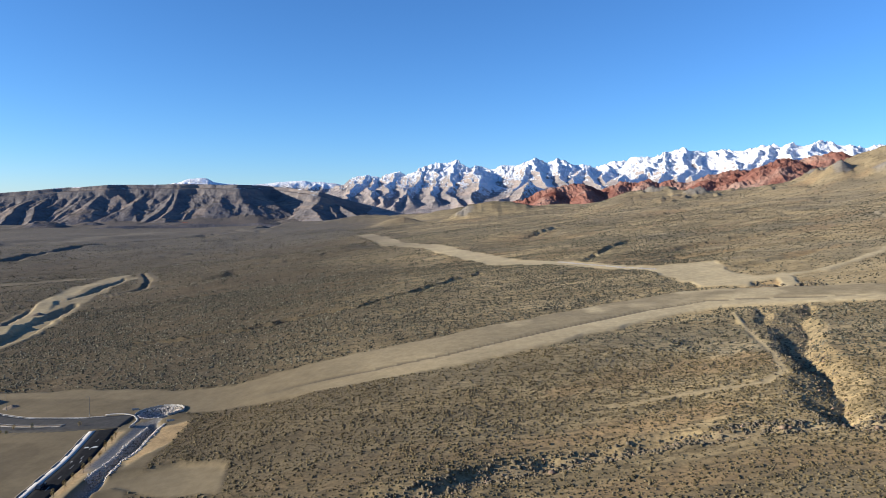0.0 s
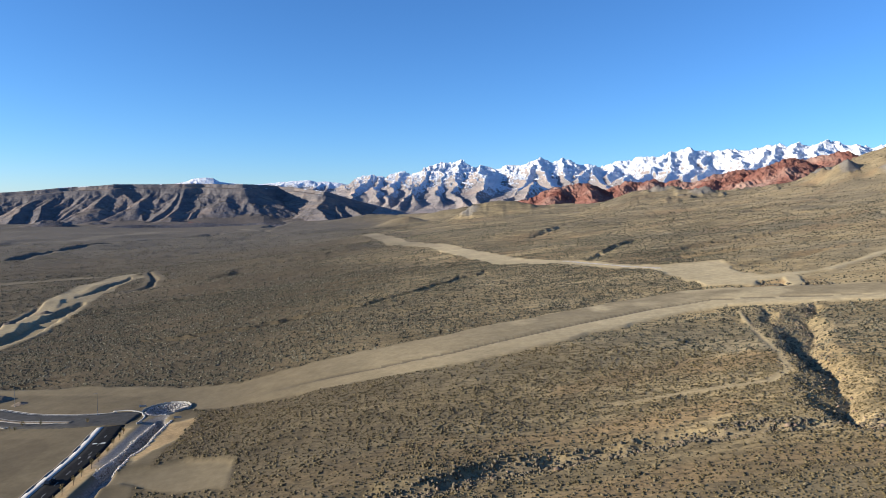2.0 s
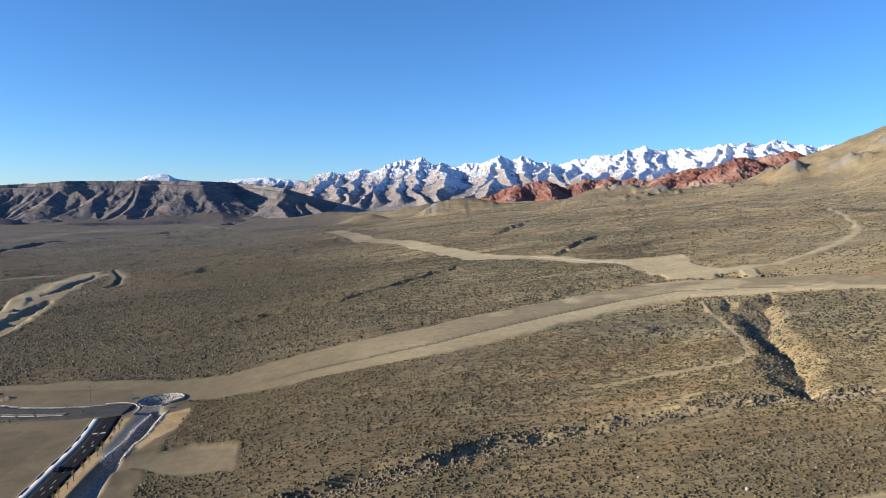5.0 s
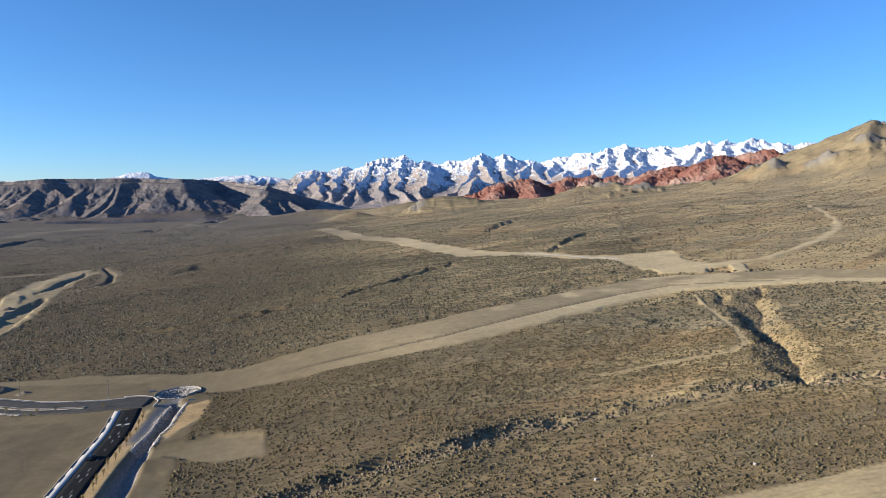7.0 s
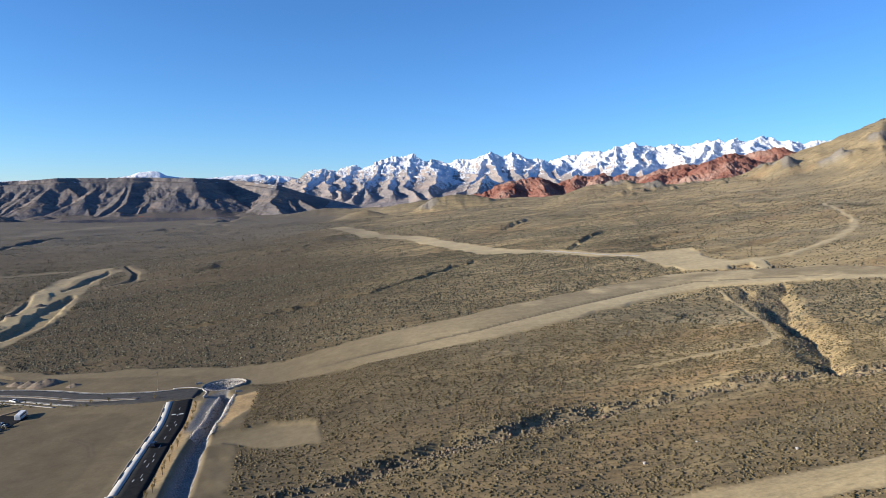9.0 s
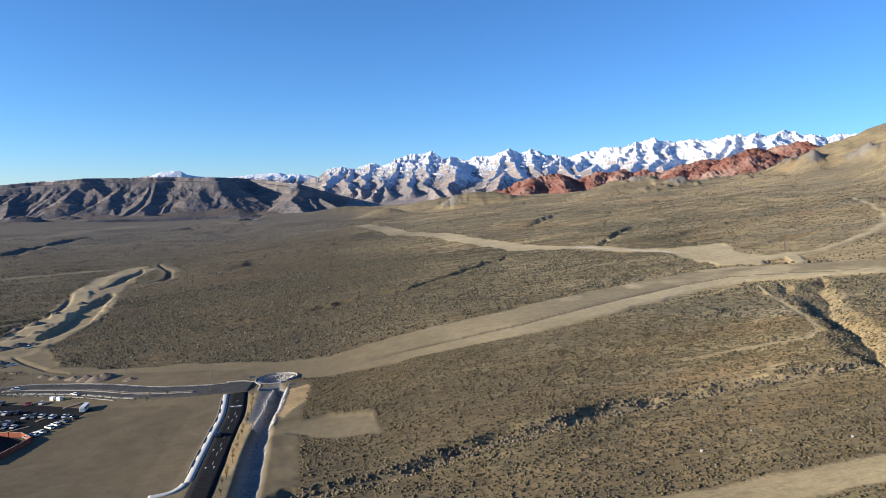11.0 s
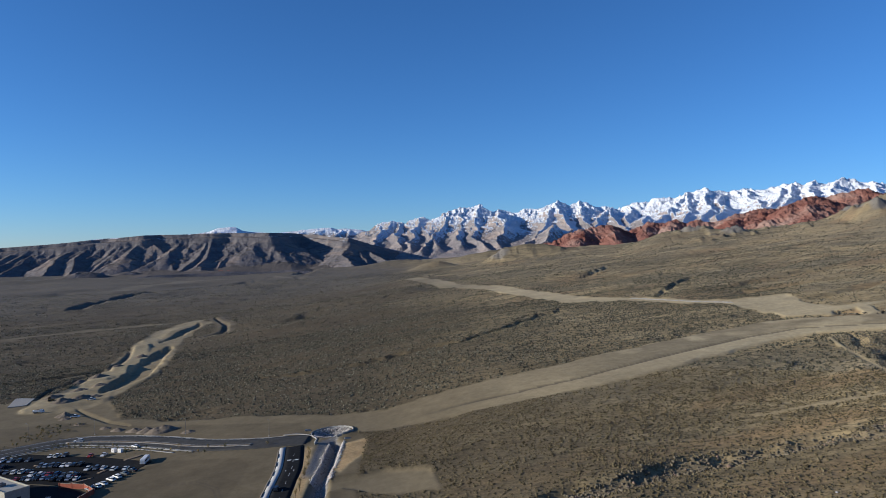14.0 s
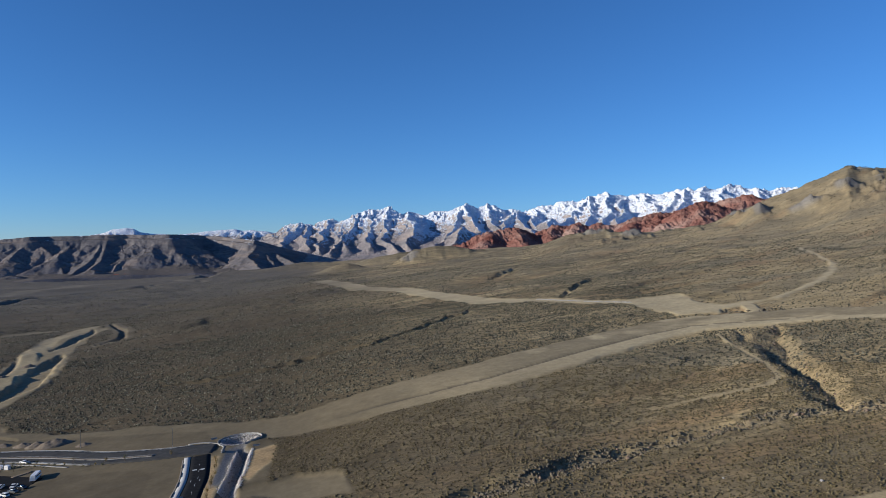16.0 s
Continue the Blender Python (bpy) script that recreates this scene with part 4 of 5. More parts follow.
M_SCRUB_GREY = scrub_material("grey_scrub_leaves", ((0.045, 0.041, 0.026), (0.085, 0.077, 0.048), (0.14, 0.127, 0.082), (0.24, 0.215, 0.145)))
scrub_field("desert_scrub", 84000, 115, 340, 0.41, 5, "low olive brown desert bushes scattered over dry soil", M_SCRUB)
scrub_field("desert_scrub", 165000, 340, 720, 0.78, 5, "sparse grey green creosote scrub on the desert fan", M_SCRUB_GREY, "tuft")
scrub_field("desert_scrub", 90000, 720, 1150, 1.0, 4, "dark scrub dotted over the middle of the desert slope", M_SCRUB_GREY, "tuft")
scrub_field("desert_scrub", 85000, 1150, 2050, 1.25, 4, "distant dark scrub dotted over the desert slope", M_SCRUB_GREY, "tuft")


# ---- small materials ----
def paint(name, colour, rough=0.35, metal=0.0, var=0.12, scale=2.0):
    m, n, l, b = mat(name, rough, 0.5)
    b.inputs["Metallic"].default_value = metal
    f = noise_tex(n, l, scale, 4, 0.6, world_pos(n))
    lo, hi = tuple(c * (1 - var) for c in colour), tuple(min(c * (1 + var), 1) for c in colour)
    l.new(ramp(n, l, f, [(0.3, lo), (0.7, hi)]), b.inputs["Base Color"])
    return m


M_ASPHALT = simple_mat("asphalt", (0.013, 0.013, 0.014), (0.024, 0.024, 0.024), 0.6, 0.95, 0.04, 0.02)
M_ISLAND = simple_mat("planted_island", (0.15, 0.112, 0.075), (0.24, 0.185, 0.13), 0.9, 0.95, 0.1, 0.03)
M_ASPHALT_OLD = simple_mat("worn_asphalt", (0.043, 0.041, 0.038), (0.075, 0.071, 0.064), 0.3, 0.9, 0.12, 0.02)
M_CONCRETE = simple_mat("concrete", (0.26, 0.245, 0.215), (0.37, 0.35, 0.31), 0.9, 0.85, 0.2, 0.02)
M_NEWWALK = simple_mat("new_white_concrete", (0.36, 0.35, 0.33), (0.46, 0.445, 0.42), 0.9, 0.85, 0.2, 0.02)
M_WHITE = paint("white_road_paint", (0.5, 0.5, 0.48), 0.7)
M_EARTH = simple_mat("turned_earth", (0.13, 0.105, 0.075), (0.25, 0.2, 0.145), 0.5, 0.95, 0.1, 0.35)
M_BLOCK = simple_mat("tan_block", (0.34, 0.27, 0.19), (0.46, 0.37, 0.27), 1.2, 0.9, 0.15, 0.03)
M_STUCCO = simple_mat("beige_stucco", (0.33, 0.31, 0.24), (0.42, 0.39, 0.31), 0.8, 0.9, 0.15, 0.02)
M_ROOF = simple_mat("pale_roofing", (0.36, 0.335, 0.28), (0.45, 0.42, 0.355), 0.4, 0.85, 0.2, 0.02)
M_REDWALL = simple_mat("red_block_wall", (0.24, 0.07, 0.04), (0.34, 0.11, 0.065), 1.0, 0.85, 0.2, 0.02)
M_GLASS = paint("dark_car_glass", (0.02, 0.023, 0.028), 0.08, 0.0, 0.05)
M_TYRE = paint("tyre_rubber", (0.02, 0.02, 0.02), 0.8)
M_RIM = paint("alloy_rim", (0.5, 0.5, 0.52), 0.3, 0.9)
M_LAMP = paint("clear_lamp_cover", (0.75, 0.75, 0.72), 0.15)
M_TAIL = paint("red_lamp_cover", (0.4, 0.02, 0.015), 0.2)
M_STEEL = paint("weathered_steel", (0.13, 0.13, 0.13), 0.6, 0.4)
M_YELLOW = paint("yellow_machine_paint", (0.28, 0.17, 0.04), 0.6)
M_BARK = simple_mat("bark", (0.10, 0.075, 0.05), (0.17, 0.13, 0.09), 6, 0.95, 0.1, 0.02)
M_ROCK = simple_mat("riprap_rock", (0.30, 0.27, 0.24), (0.56, 0.52, 0.47), 0.7, 0.9, 0.15, 0.06)
M_DARKROCK = simple_mat("wash_rock", (0.15, 0.105, 0.075), (0.30, 0.225, 0.16), 0.5, 0.95, 0.1, 0.06)
M_TILE = simple_mat("red_roofing", (0.28, 0.08, 0.05), (0.36, 0.12, 0.07), 0.5, 0.9, 0.1, 0.02)


def leaf_material(name, a, b_):
    m, n, l, b = mat(name, 0.85, 0.15)
    g = n.new("ShaderNodeNewGeometry")
    l.new(ramp(n, l, g.outputs["Random Per Island"], [(0.0, a), (1.0, b_)]), b.inputs["Base Color"])
    return m


M_LEAF = leaf_material("olive_leaves", (0.045, 0.055, 0.022), (0.12, 0.12, 0.05))
M_LEAF_DRY = leaf_material("yellowed_leaves", (0.16, 0.12, 0.04), (0.30, 0.22, 0.08))


# ---- building blocks ----
def part(name, bm, material, parent, label=""):
    """Links a bmesh as one mesh object under a thing or a part."""
    me = bpy.data.meshes.new(name)
    bm.to_mesh(me)
    bm.free()
    me.materials.append(material)
    ob = new(name, me)
    ob.parent = parent
    if label:
        ob["label"] = label
    return ob


def thing(name, m, label, category, group=""):
    ob = new(name)
    ob.empty_display_size = 0.3
    ob.matrix_basis = m
    return tagged(ob, label, category, group)


def box_bm(x0, x1, y0, y1, z0, z1, bevel=0.0, taper=0.0):
    bm = bmesh.new()
    bmesh.ops.create_cube(bm, size=1, matrix=Matrix.LocRotScale(((x0 + x1) / 2, (y0 + y1) / 2, (z0 + z1) / 2), None, (x1 - x0, y1 - y0, z1 - z0)))
    if taper:
        for v in bm.verts:
            if v.co.z > (z0 + z1) / 2:
                v.co.x = (x0 + x1) / 2 + (v.co.x - (x0 + x1) / 2) * (1 - taper)
                v.co.y = (y0 + y1) / 2 + (v.co.y - (y0 + y1) / 2) * (1 - taper)
    if bevel:
        bmesh.ops.bevel(bm, geom=bm.edges[:], offset=bevel, segments=2, profile=0.6, affect="EDGES")
    return bm


def tube_bm(p, q, r0, r1, sides=8):
    bm = bmesh.new()
    p, q = Vector(p), Vector(q)
    turn = (q - p).to_track_quat("Z", "Y").to_matrix().to_4x4()
    bmesh.ops.create_cone(bm, cap_ends=True, segments=sides, radius1=r0, radius2=r1, depth=(q - p).length, matrix=Matrix.Translation((p + q) / 2) @ turn)
    return bm


def profile_bm(points, half, inset=0.0, bevel=0.04):
    """A side outline (y, z) drawn out across x, a little narrower at the top by inset."""
    bm = bmesh.new()
    top = max(z for _, z in points)
    low = min(z for _, z in points)
    sides = []
    for s in (-1, 1):
        sides.append([bm.verts.new((s * (half - inset * (z - low) / (top - low)), y, z)) for y, z in points])
    bm.faces.new(sides[0])
    bm.faces.new(sides[1][::-1])
    n = len(points)
    for i in range(n):
        bm.faces.new((sides[0][(i + 1) % n], sides[0][i], sides[1][i], sides[1][(i + 1) % n]))
    bmesh.ops.recalc_face_normals(bm, faces=bm.faces[:])
    if bevel:
        bmesh.ops.bevel(bm, geom=bm.edges[:], offset=bevel, segments=1, affect="EDGES")
    return bm


def ground_z(x, y):
    return float(height(x, y)[0])


def smooth_z(x, y):
    return float(fan(np.array([float(x)]), np.array([float(y)]))[0])


def curve_points(line, step):
    """Even points along a rounded polyline of (x, y, ...): place, tangent."""
    p = np.array([q[:2] for q in line], float)
    p = np.vstack([2 * p[0] - p[1], p, 2 * p[-1] - p[-2]])
    out = []
    for i in range(1, len(p) - 2):
        n = max(int(np.hypot(*(p[i + 1] - p[i])) / step), 1)
        for k in range(n):
            out.append(spline([p[i - 1], p[i], p[i + 1], p[i + 2]], k / n))
    out.append(p[-2])
    out = np.array(out)
    tan = np.gradient(out, axis=0)
    return out, tan / np.linalg.norm(tan, axis=1)[:, None]


def ribbon_mesh(name, line, a, b, lift, thick, material, step=2.0, cross=3, start=0.0, end=1.0):
    """A strip of paving between the offsets a and b (to the right of the course), with thickness, that follows the smooth slope."""
    p, t = curve_points(line, step)
    n0, n1 = int(start * (len(p) - 1)), int(end * (len(p) - 1)) + 1
    p, t = p[n0:n1], t[n0:n1]
    right = np.stack([t[:, 1], -t[:, 0]], -1)
    off = np.linspace(a, b, cross)
    xy = p[:, None] + right[:, None] * off[None, :, None]
    z = fan(xy[..., 0], xy[..., 1]) + lift
    top = np.concatenate([xy, z[..., None]], -1)
    low = top - np.array([0, 0, thick])
    n, v = len(p), np.concatenate([top.reshape(-1, 3), low.reshape(-1, 3)])
    f = [grid_faces(n, cross)[:, ::-1]]
    o = n * cross
    for c in (0, cross - 1):
        i = np.arange(n - 1) * cross + c
        q = np.stack([i, i + cross, i + cross + o, i + o], -1)
        f.append(q if c else q[:, ::-1])
    for r in (0, n - 1):
        i = r * cross + np.arange(cross - 1)
        q = np.stack([i, i + 1, i + 1 + o, i + o], -1)
        f.append(q[:, ::-1] if r else q)
    return mesh_np(name, v, np.concatenate(f), material)


def ribbon(name, label, category, *args, kind="structure", **kw):
    return tagged(new(name, ribbon_mesh(name, *args, **kw)), label, category, kind=kind)


def slab_poly(name, poly, lift, thick, material, label, category):
    """A paved area with an outline, cut into a fine net so that it follows the slope."""
    bm = bmesh.new()
    f = bm.faces.new([bm.verts.new((x, y, 0)) for x, y in poly])
    if f.normal.z < 0:
        f.normal_flip()
    xs, ys = [q[0] for q in poly], [q[1] for q in poly]
    for k in range(1, int((max(xs) - min(xs)) / 6)):
        bmesh.ops.bisect_plane(bm, geom=bm.verts[:] + bm.edges[:] + bm.faces[:], plane_co=(min(xs) + 6 * k, 0, 0), plane_no=(1, 0, 0))
    for k in range(1, int((max(ys) - min(ys)) / 6)):
        bmesh.ops.bisect_plane(bm, geom=bm.verts[:] + bm.edges[:] + bm.faces[:], plane_co=(0, min(ys) + 6 * k, 0), plane_no=(0, 1, 0))
    for v in bm.verts:
        v.co.z = smooth_z(v.co.x, v.co.y) + lift
    r = bmesh.ops.extrude_face_region(bm, geom=bm.faces[:])
    for v in r["geom"]:
        if isinstance(v, bmesh.types.BMVert):
            v.co.z -= thick
    bmesh.ops.recalc_face_normals(bm, faces=bm.faces[:])
    me = bpy.data.meshes.new(name)
    bm.to_mesh(me)
    bm.free()
    me.materials.append(material)
    return tagged(new(name, me), label, category, kind="structure")


# ---- roads and paving ----
ribbon("road", "grey two-way highway asphalt with worn tracks", "road", HIGHWAY, -8.3, 8.3, 0.06, 0.3, M_ASPHALT_OLD, cross=7)
ribbon("road", "new black asphalt side road beside the channel", "road", SIDE_ROAD, -4.2, 4.2, 0.07, 0.3, M_ASPHALT, cross=5)
ribbon("kerb", "pale concrete kerb along the highway", "kerb", HIGHWAY, -8.6, -8.3, 0.2, 0.4, M_CONCRETE, cross=2, start=0.25, end=0.97)
ribbon("kerb", "pale concrete kerb along the highway", "kerb", HIGHWAY, 8.3, 8.6, 0.2, 0.4, M_CONCRETE, cross=2, start=0.1, end=0.86)
ribbon("kerb", "rounded concrete kerb at the end of the pavement", "kerb", [(-146, 295.5), (-139, 295.5), (-132, 291.5), (-127.5, 285), (-127, 278)], -0.4, 0.4, 0.22, 0.4, M_CONCRETE, step=1.0, cross=2)
ribbon("median", "narrow planted median with gravel between concrete kerbs", "median", HIGHWAY, 0.6, 2.4, 0.16, 0.3, M_EARTH, cross=3, start=0.62, end=0.93)
ribbon("kerb", "concrete kerb of the planted median", "kerb", HIGHWAY, 0.3, 0.6, 0.2, 0.35, M_CONCRETE, cross=2, start=0.62, end=0.93)
ribbon("kerb", "concrete kerb of the planted median", "kerb", HIGHWAY, 2.4, 2.7, 0.2, 0.35, M_CONCRETE, cross=2, start=0.62, end=0.93)
ribbon("road_line", "white painted line on the highway", "road marking", HIGHWAY, 0.4, 0.65, 0.075, 0.02, M_WHITE, cross=2, start=0.25, end=0.62)
ribbon("road_line", "white painted edge line on the highway", "road marking", HIGHWAY, -7.6, -7.4, 0.075, 0.02, M_WHITE, cross=2, start=0.25, end=0.95)
ribbon("road_line", "white painted edge line on the highway", "road marking", HIGHWAY, 7.3, 7.5, 0.075, 0.02, M_WHITE, cross=2, start=0.25, end=0.86)
ribbon("pavement", "white concrete pavement along the side road", "pavement", SIDE_ROAD, 4.2, 6.8, 0.2, 0.4, M_NEWWALK, cross=3, start=0.0, end=0.47)
ribbon("pavement", "white concrete pavement turning into a driveway", "pavement", [(-128.3, 175.5), (-128.6, 172), (-131, 168.6), (-137, 167)], -1.2, 1.2, 0.21, 0.4, M_NEWWALK, step=1.0, cross=3)
ribbon("pavement", "concrete pavement on the south side of the highway", "pavement", HIGHWAY, 10.8, 11.7, 0.12, 0.3, M_CONCRETE, cross=2, start=0.55, end=0.84)
slab_poly("parking_lot", PARKING, 0.06, 0.3, M_ASPHALT, "black asphalt car park", "car park")
slab_poly("yard_paving", [(-228, 247), (-218, 242), (-210, 235), (-212, 211), (-224, 219), (-236, 222), (-250, 236), (-245, 252)], 0.075, 0.3, M_ASPHALT, "black asphalt service yard", "yard")
slab_poly("concrete_slab", [(-366, 419), (-380, 450), (-364, 446), (-356, 424)], 0.6, 1.3, M_CONCRETE, "pale concrete slab on the building site", "slab")


def flat_sign(name, outline, x, y, turn, scale, label):
    bm = bmesh.new()
    c, s = math.cos(turn), math.sin(turn)
    vs = []
    for u, v in outline:
        px, py = x + scale * (u * c - v * s), y + scale * (u * s + v * c)
        vs.append(bm.verts.new((px, py, smooth_z(px, py) + 0.078)))
    f = bm.faces.new(vs)
    r = bmesh.ops.extrude_face_region(bm, geom=[f])
    for v in r["geom"]:
        if isinstance(v, bmesh.types.BMVert):
            v.co.z += 0.008
    bmesh.ops.recalc_face_normals(bm, faces=bm.faces[:])
    me = bpy.data.meshes.new(name)
    bm.to_mesh(me)
    bm.free()
    me.materials.append(M_WHITE)
    return tagged(new(name, me), label, "road marking", kind="structure")


ARROW = [(-0.14, -1.4), (0.14, -1.4), (0.14, 0.5), (0.55, 0.5), (0, 1.4), (-0.55, 0.5), (-0.14, 0.5)]
BAR = [(-0.85, -0.7), (0.85, -0.7), (0.85, 0.7), (-0.85, 0.7)]
for x, y in ((-133.2, 254.5), (-130.0, 254.5)):
    flat_sign("road_word", BAR, x, y, 0.1, 1.0, "white painted word on the side road")
for x, y in ((-131.2, 240), (-127.8, 240), (-127.0, 203), (-124.2, 203), (-125.0, 186.5), (-122.2, 186.5)):
    flat_sign("road_arrow", ARROW, x, y, 0.09, 0.7, "white painted lane arrow on black asphalt")
for k in range(9):
    y = 262 - 9.0 * k
    x = float(np.interp(y, [181, 198, 221, 245, 275], [-122.5, -124.5, -127, -129.5, -135.5]))
    flat_sign("lane_dash", [(-0.07, -1.5), (0.07, -1.5), (0.07, 1.5), (-0.07, 1.5)], x, y, 0.09, 1.0, "white painted lane dash")

# stepped low wall behind the pavement
wall = thing("retaining_wall", pose(0, 0, 0), "low stepped tan block wall beside the pavement", "wall")
wp, wt = curve_points(SIDE_ROAD, 1.0)
for k in range(15):
    i = 6 + k * 6
    x, y = wp[i] + np.array([wt[i][1], -wt[i][0]]) * 7.3
    a = math.degrees(math.atan2(wt[i][1], wt[i][0])) - 90
    bm = box_bm(-0.2, 0.2, -3.0, 3.0, -0.5, 0.26 + 0.24 * (k % 2), 0.03)
    bm.transform(pose(x, y, smooth_z(x, y), 0, 0, a))
    part("panel", bm, M_BLOCK, wall)


# ---- stones ----
def stone_field(name, x, y, size, material, label, sink=0.25):
    """Broken rock: angular lumps, each of eight faces with uneven corners."""
    n = len(x)
    z = height(x, y)
    base = np.array([(1, 0, 0), (0, 1, 0), (-1, 0, 0), (0, -1, 0), (0, 0, 1), (0, 0, -1)], float)
    v = base[None] * rng.uniform(0.55, 1.2, (n, 6, 1)) + rng.normal(0, 0.16, (n, 6, 3))
    t = rng.uniform(0, 6.28, n)
    c, s = np.cos(t)[:, None], np.sin(t)[:, None]
    v = np.stack([v[..., 0] * c - v[..., 1] * s, v[..., 0] * s + v[..., 1] * c, v[..., 2] * 0.75], -1) * size[:, None, None]
    v = v + np.stack([x, y, z + size * sink], -1)[:, None]
    f = np.array([(0, 1, 4), (1, 2, 4), (2, 3, 4), (3, 0, 4), (1, 0, 5), (2, 1, 5), (3, 2, 5), (0, 3, 5)])
    return tagged(new(name, mesh_np(name, v.reshape(-1, 3), (f[None] + np.arange(n)[:, None, None] * 6).reshape(-1, 3), material)), label, "rocks", kind="stuff")


def beside(line, n, lo, hi, s0=0.0, s1=1.0, sides=(-1, 1)):
    """Random places along a polyline at offsets between lo and hi of its half width, on both sides."""
    p, t = curve_points(line, 1.0)
    w = np.interp(np.linspace(0, 1, len(p)), np.linspace(0, 1, len(line)), [q[2] for q in line])
    i = rng.integers(int(s0 * (len(p) - 1)), int(s1 * (len(p) - 1)) + 1, n)
    o = rng.uniform(lo, hi, n) * w[i] * rng.choice(sides, n)
    return p[i, 0] + t[i, 1] * o + rng.normal(0, 0.4, n), p[i, 1] - t[i, 0] * o + rng.normal(0, 0.4, n)


x, y = beside(CANAL, 2600, 0.25, 1.05, 0.0, 0.25)
stone_field("riprap", x, y, rng.uniform(0.25, 0.65, len(x)), M_ROCK, "pale broken rock lining the channel banks")
x, y = beside(CANAL, 500, 0.0, 0.5, 0.25, 0.6)
stone_field("channel_rocks", x, y, rng.uniform(0.15, 0.4, len(x)), M_ROCK, "scattered pale rock on the channel floor")
a, q = rng.uniform(0, 6.283, 1500), np.sqrt(rng.uniform(0, 1, 1500)) * 0.97
stone_field("basin_rocks", BASIN[0] + q * BASIN[2] * np.cos(a), BASIN[1] + q * BASIN[3] * np.sin(a), rng.uniform(0.2, 0.6, 1500), M_ROCK, "pale rubble lining the round basin")
x, y = beside(FRONT_WASH, 420, 0.0, 0.8)
stone_field("wash_rocks", x, y, np.exp(rng.normal(-1.0, 0.5, len(x))), M_DARKROCK, "brown boulders in the dry wash")
x, y = beside(GULLY, 120, 0.0, 0.5)
stone_field("gully_rocks", x, y, np.exp(rng.normal(-1.1, 0.45, len(x))), M_DARKROCK, "brown rocks along the gully floor")
x, y = beside([(104, 612, 1.6), (120, 582, 1.6), (143, 545, 1.6), (162, 520, 1.6)], 420, 0, 1)
stone_field("roadside_rocks", x, y, rng.uniform(0.35, 0.8, len(x)), M_ROCK, "row of pale rocks beside the graded road")

# thick brush along the washes
M_BRUSH = simple_mat("dry_brush", (0.075, 0.062, 0.04), (0.19, 0.16, 0.11), 2.2, 0.95, 0.1)
for line, n, size, sides, reach in ((FRONT_WASH, 1700, 0.62, (-1, 1), 1.1), (GULLY, 700, 0.5, (1,), 2.0), (GULLY_FORK, 600, 0.5, (-1, 1), 1.5), *((q, 90, 0.8, (-1, 1), 1.0) for q in CULVERT_PITS)):
    x, y = beside(line, n, 0.05, reach, sides=sides)
    sz = np.minimum(size * np.exp(rng.normal(0, 0.4, n)), 2 * size)
    v, f = bush_clump(x, y, height(x, y), sz * 0.6, sz * 0.75, 7)
    tagged(new("wash_brush", mesh_np("wash_brush", v, f, M_BRUSH)), "grey brown brush growing along the dry wash", "scrub", kind="stuff")


# ---- vehicles ----
def wheel_set(parent, half, ys, radius, width):
    for y in ys:
        for s in (-1, 1):
            w = part("wheel", tube_bm((s * (half - width), y, radius), (s * half, y, radius), radius, radius, 14), M_TYRE, parent)
            part("rim", tube_bm((s * (half - 0.05), y, radius), (s * (half + 0.02), y, radius), radius * 0.62, radius * 0.58, 10), M_RIM, w)


def car(kind, material, label, m):
    ob = thing("car", m, label, "car", "cars in the car park")
    if kind == "sedan":
        body = [(-2.3, 0.32), (-2.33, 0.7), (-2.2, 0.92), (-1.5, 0.98), (1.0, 0.98), (2.1, 0.82), (2.32, 0.6), (2.3, 0.32)]
        cabin = [(-1.6, 0.96), (-0.95, 1.40), (0.25, 1.43), (1.05, 0.96)]
        roof = [(-0.98, 1.39), (-0.9, 1.46), (0.2, 1.49), (0.28, 1.42)]
    elif kind == "suv":
        body = [(-2.35, 0.36), (-2.4, 0.8), (-2.32, 1.08), (1.05, 1.1), (2.15, 0.98), (2.36, 0.7), (2.33, 0.36)]
        cabin = [(-2.28, 1.08), (-1.95, 1.62), (0.35, 1.65), (1.1, 1.08)]
        roof = [(-1.98, 1.61), (-1.9, 1.71), (0.3, 1.73), (0.38, 1.64)]
    else:
        body = [(-2.75, 0.45), (-2.78, 1.05), (-0.85, 1.08), (1.3, 1.12), (2.5, 1.05), (2.72, 0.8), (2.7, 0.45)]
        cabin = [(-0.85, 1.08), (-0.7, 1.68), (0.65, 1.7), (1.4, 1.1)]
        roof = [(-0.72, 1.67), (-0.65, 1.77), (0.6, 1.79), (0.68, 1.69)]
    long = body[-1][0]
    part("body", profile_bm(body, 0.92, 0.06, 0.05), material, ob)
    part("glasshouse", profile_bm(cabin, 0.84, 0.14, 0.02), M_GLASS, ob, "dark tinted windows")
    part("roof", profile_bm(roof, 0.73, 0.04, 0.02), material, ob)
    if kind == "pickup":
        part("cargo_bed", box_bm(-0.75, 0.75, -2.7, -0.95, 0.99, 1.11), M_TYRE, ob, "dark open cargo bed")
    wheel_set(ob, 0.93, (-long * 0.6, long * 0.6), 0.33, 0.22)
    for s in (-1, 1):
        part("headlight", box_bm(s * 0.68 - 0.17, s * 0.68 + 0.17, long - 0.1, long + 0.03, 0.62, 0.76, 0.02), M_LAMP, ob)
        part("taillight", box_bm(s * 0.72 - 0.13, s * 0.72 + 0.13, -long - 0.03, -long + 0.1, 0.68, 0.84, 0.02), M_TAIL, ob)
    return ob


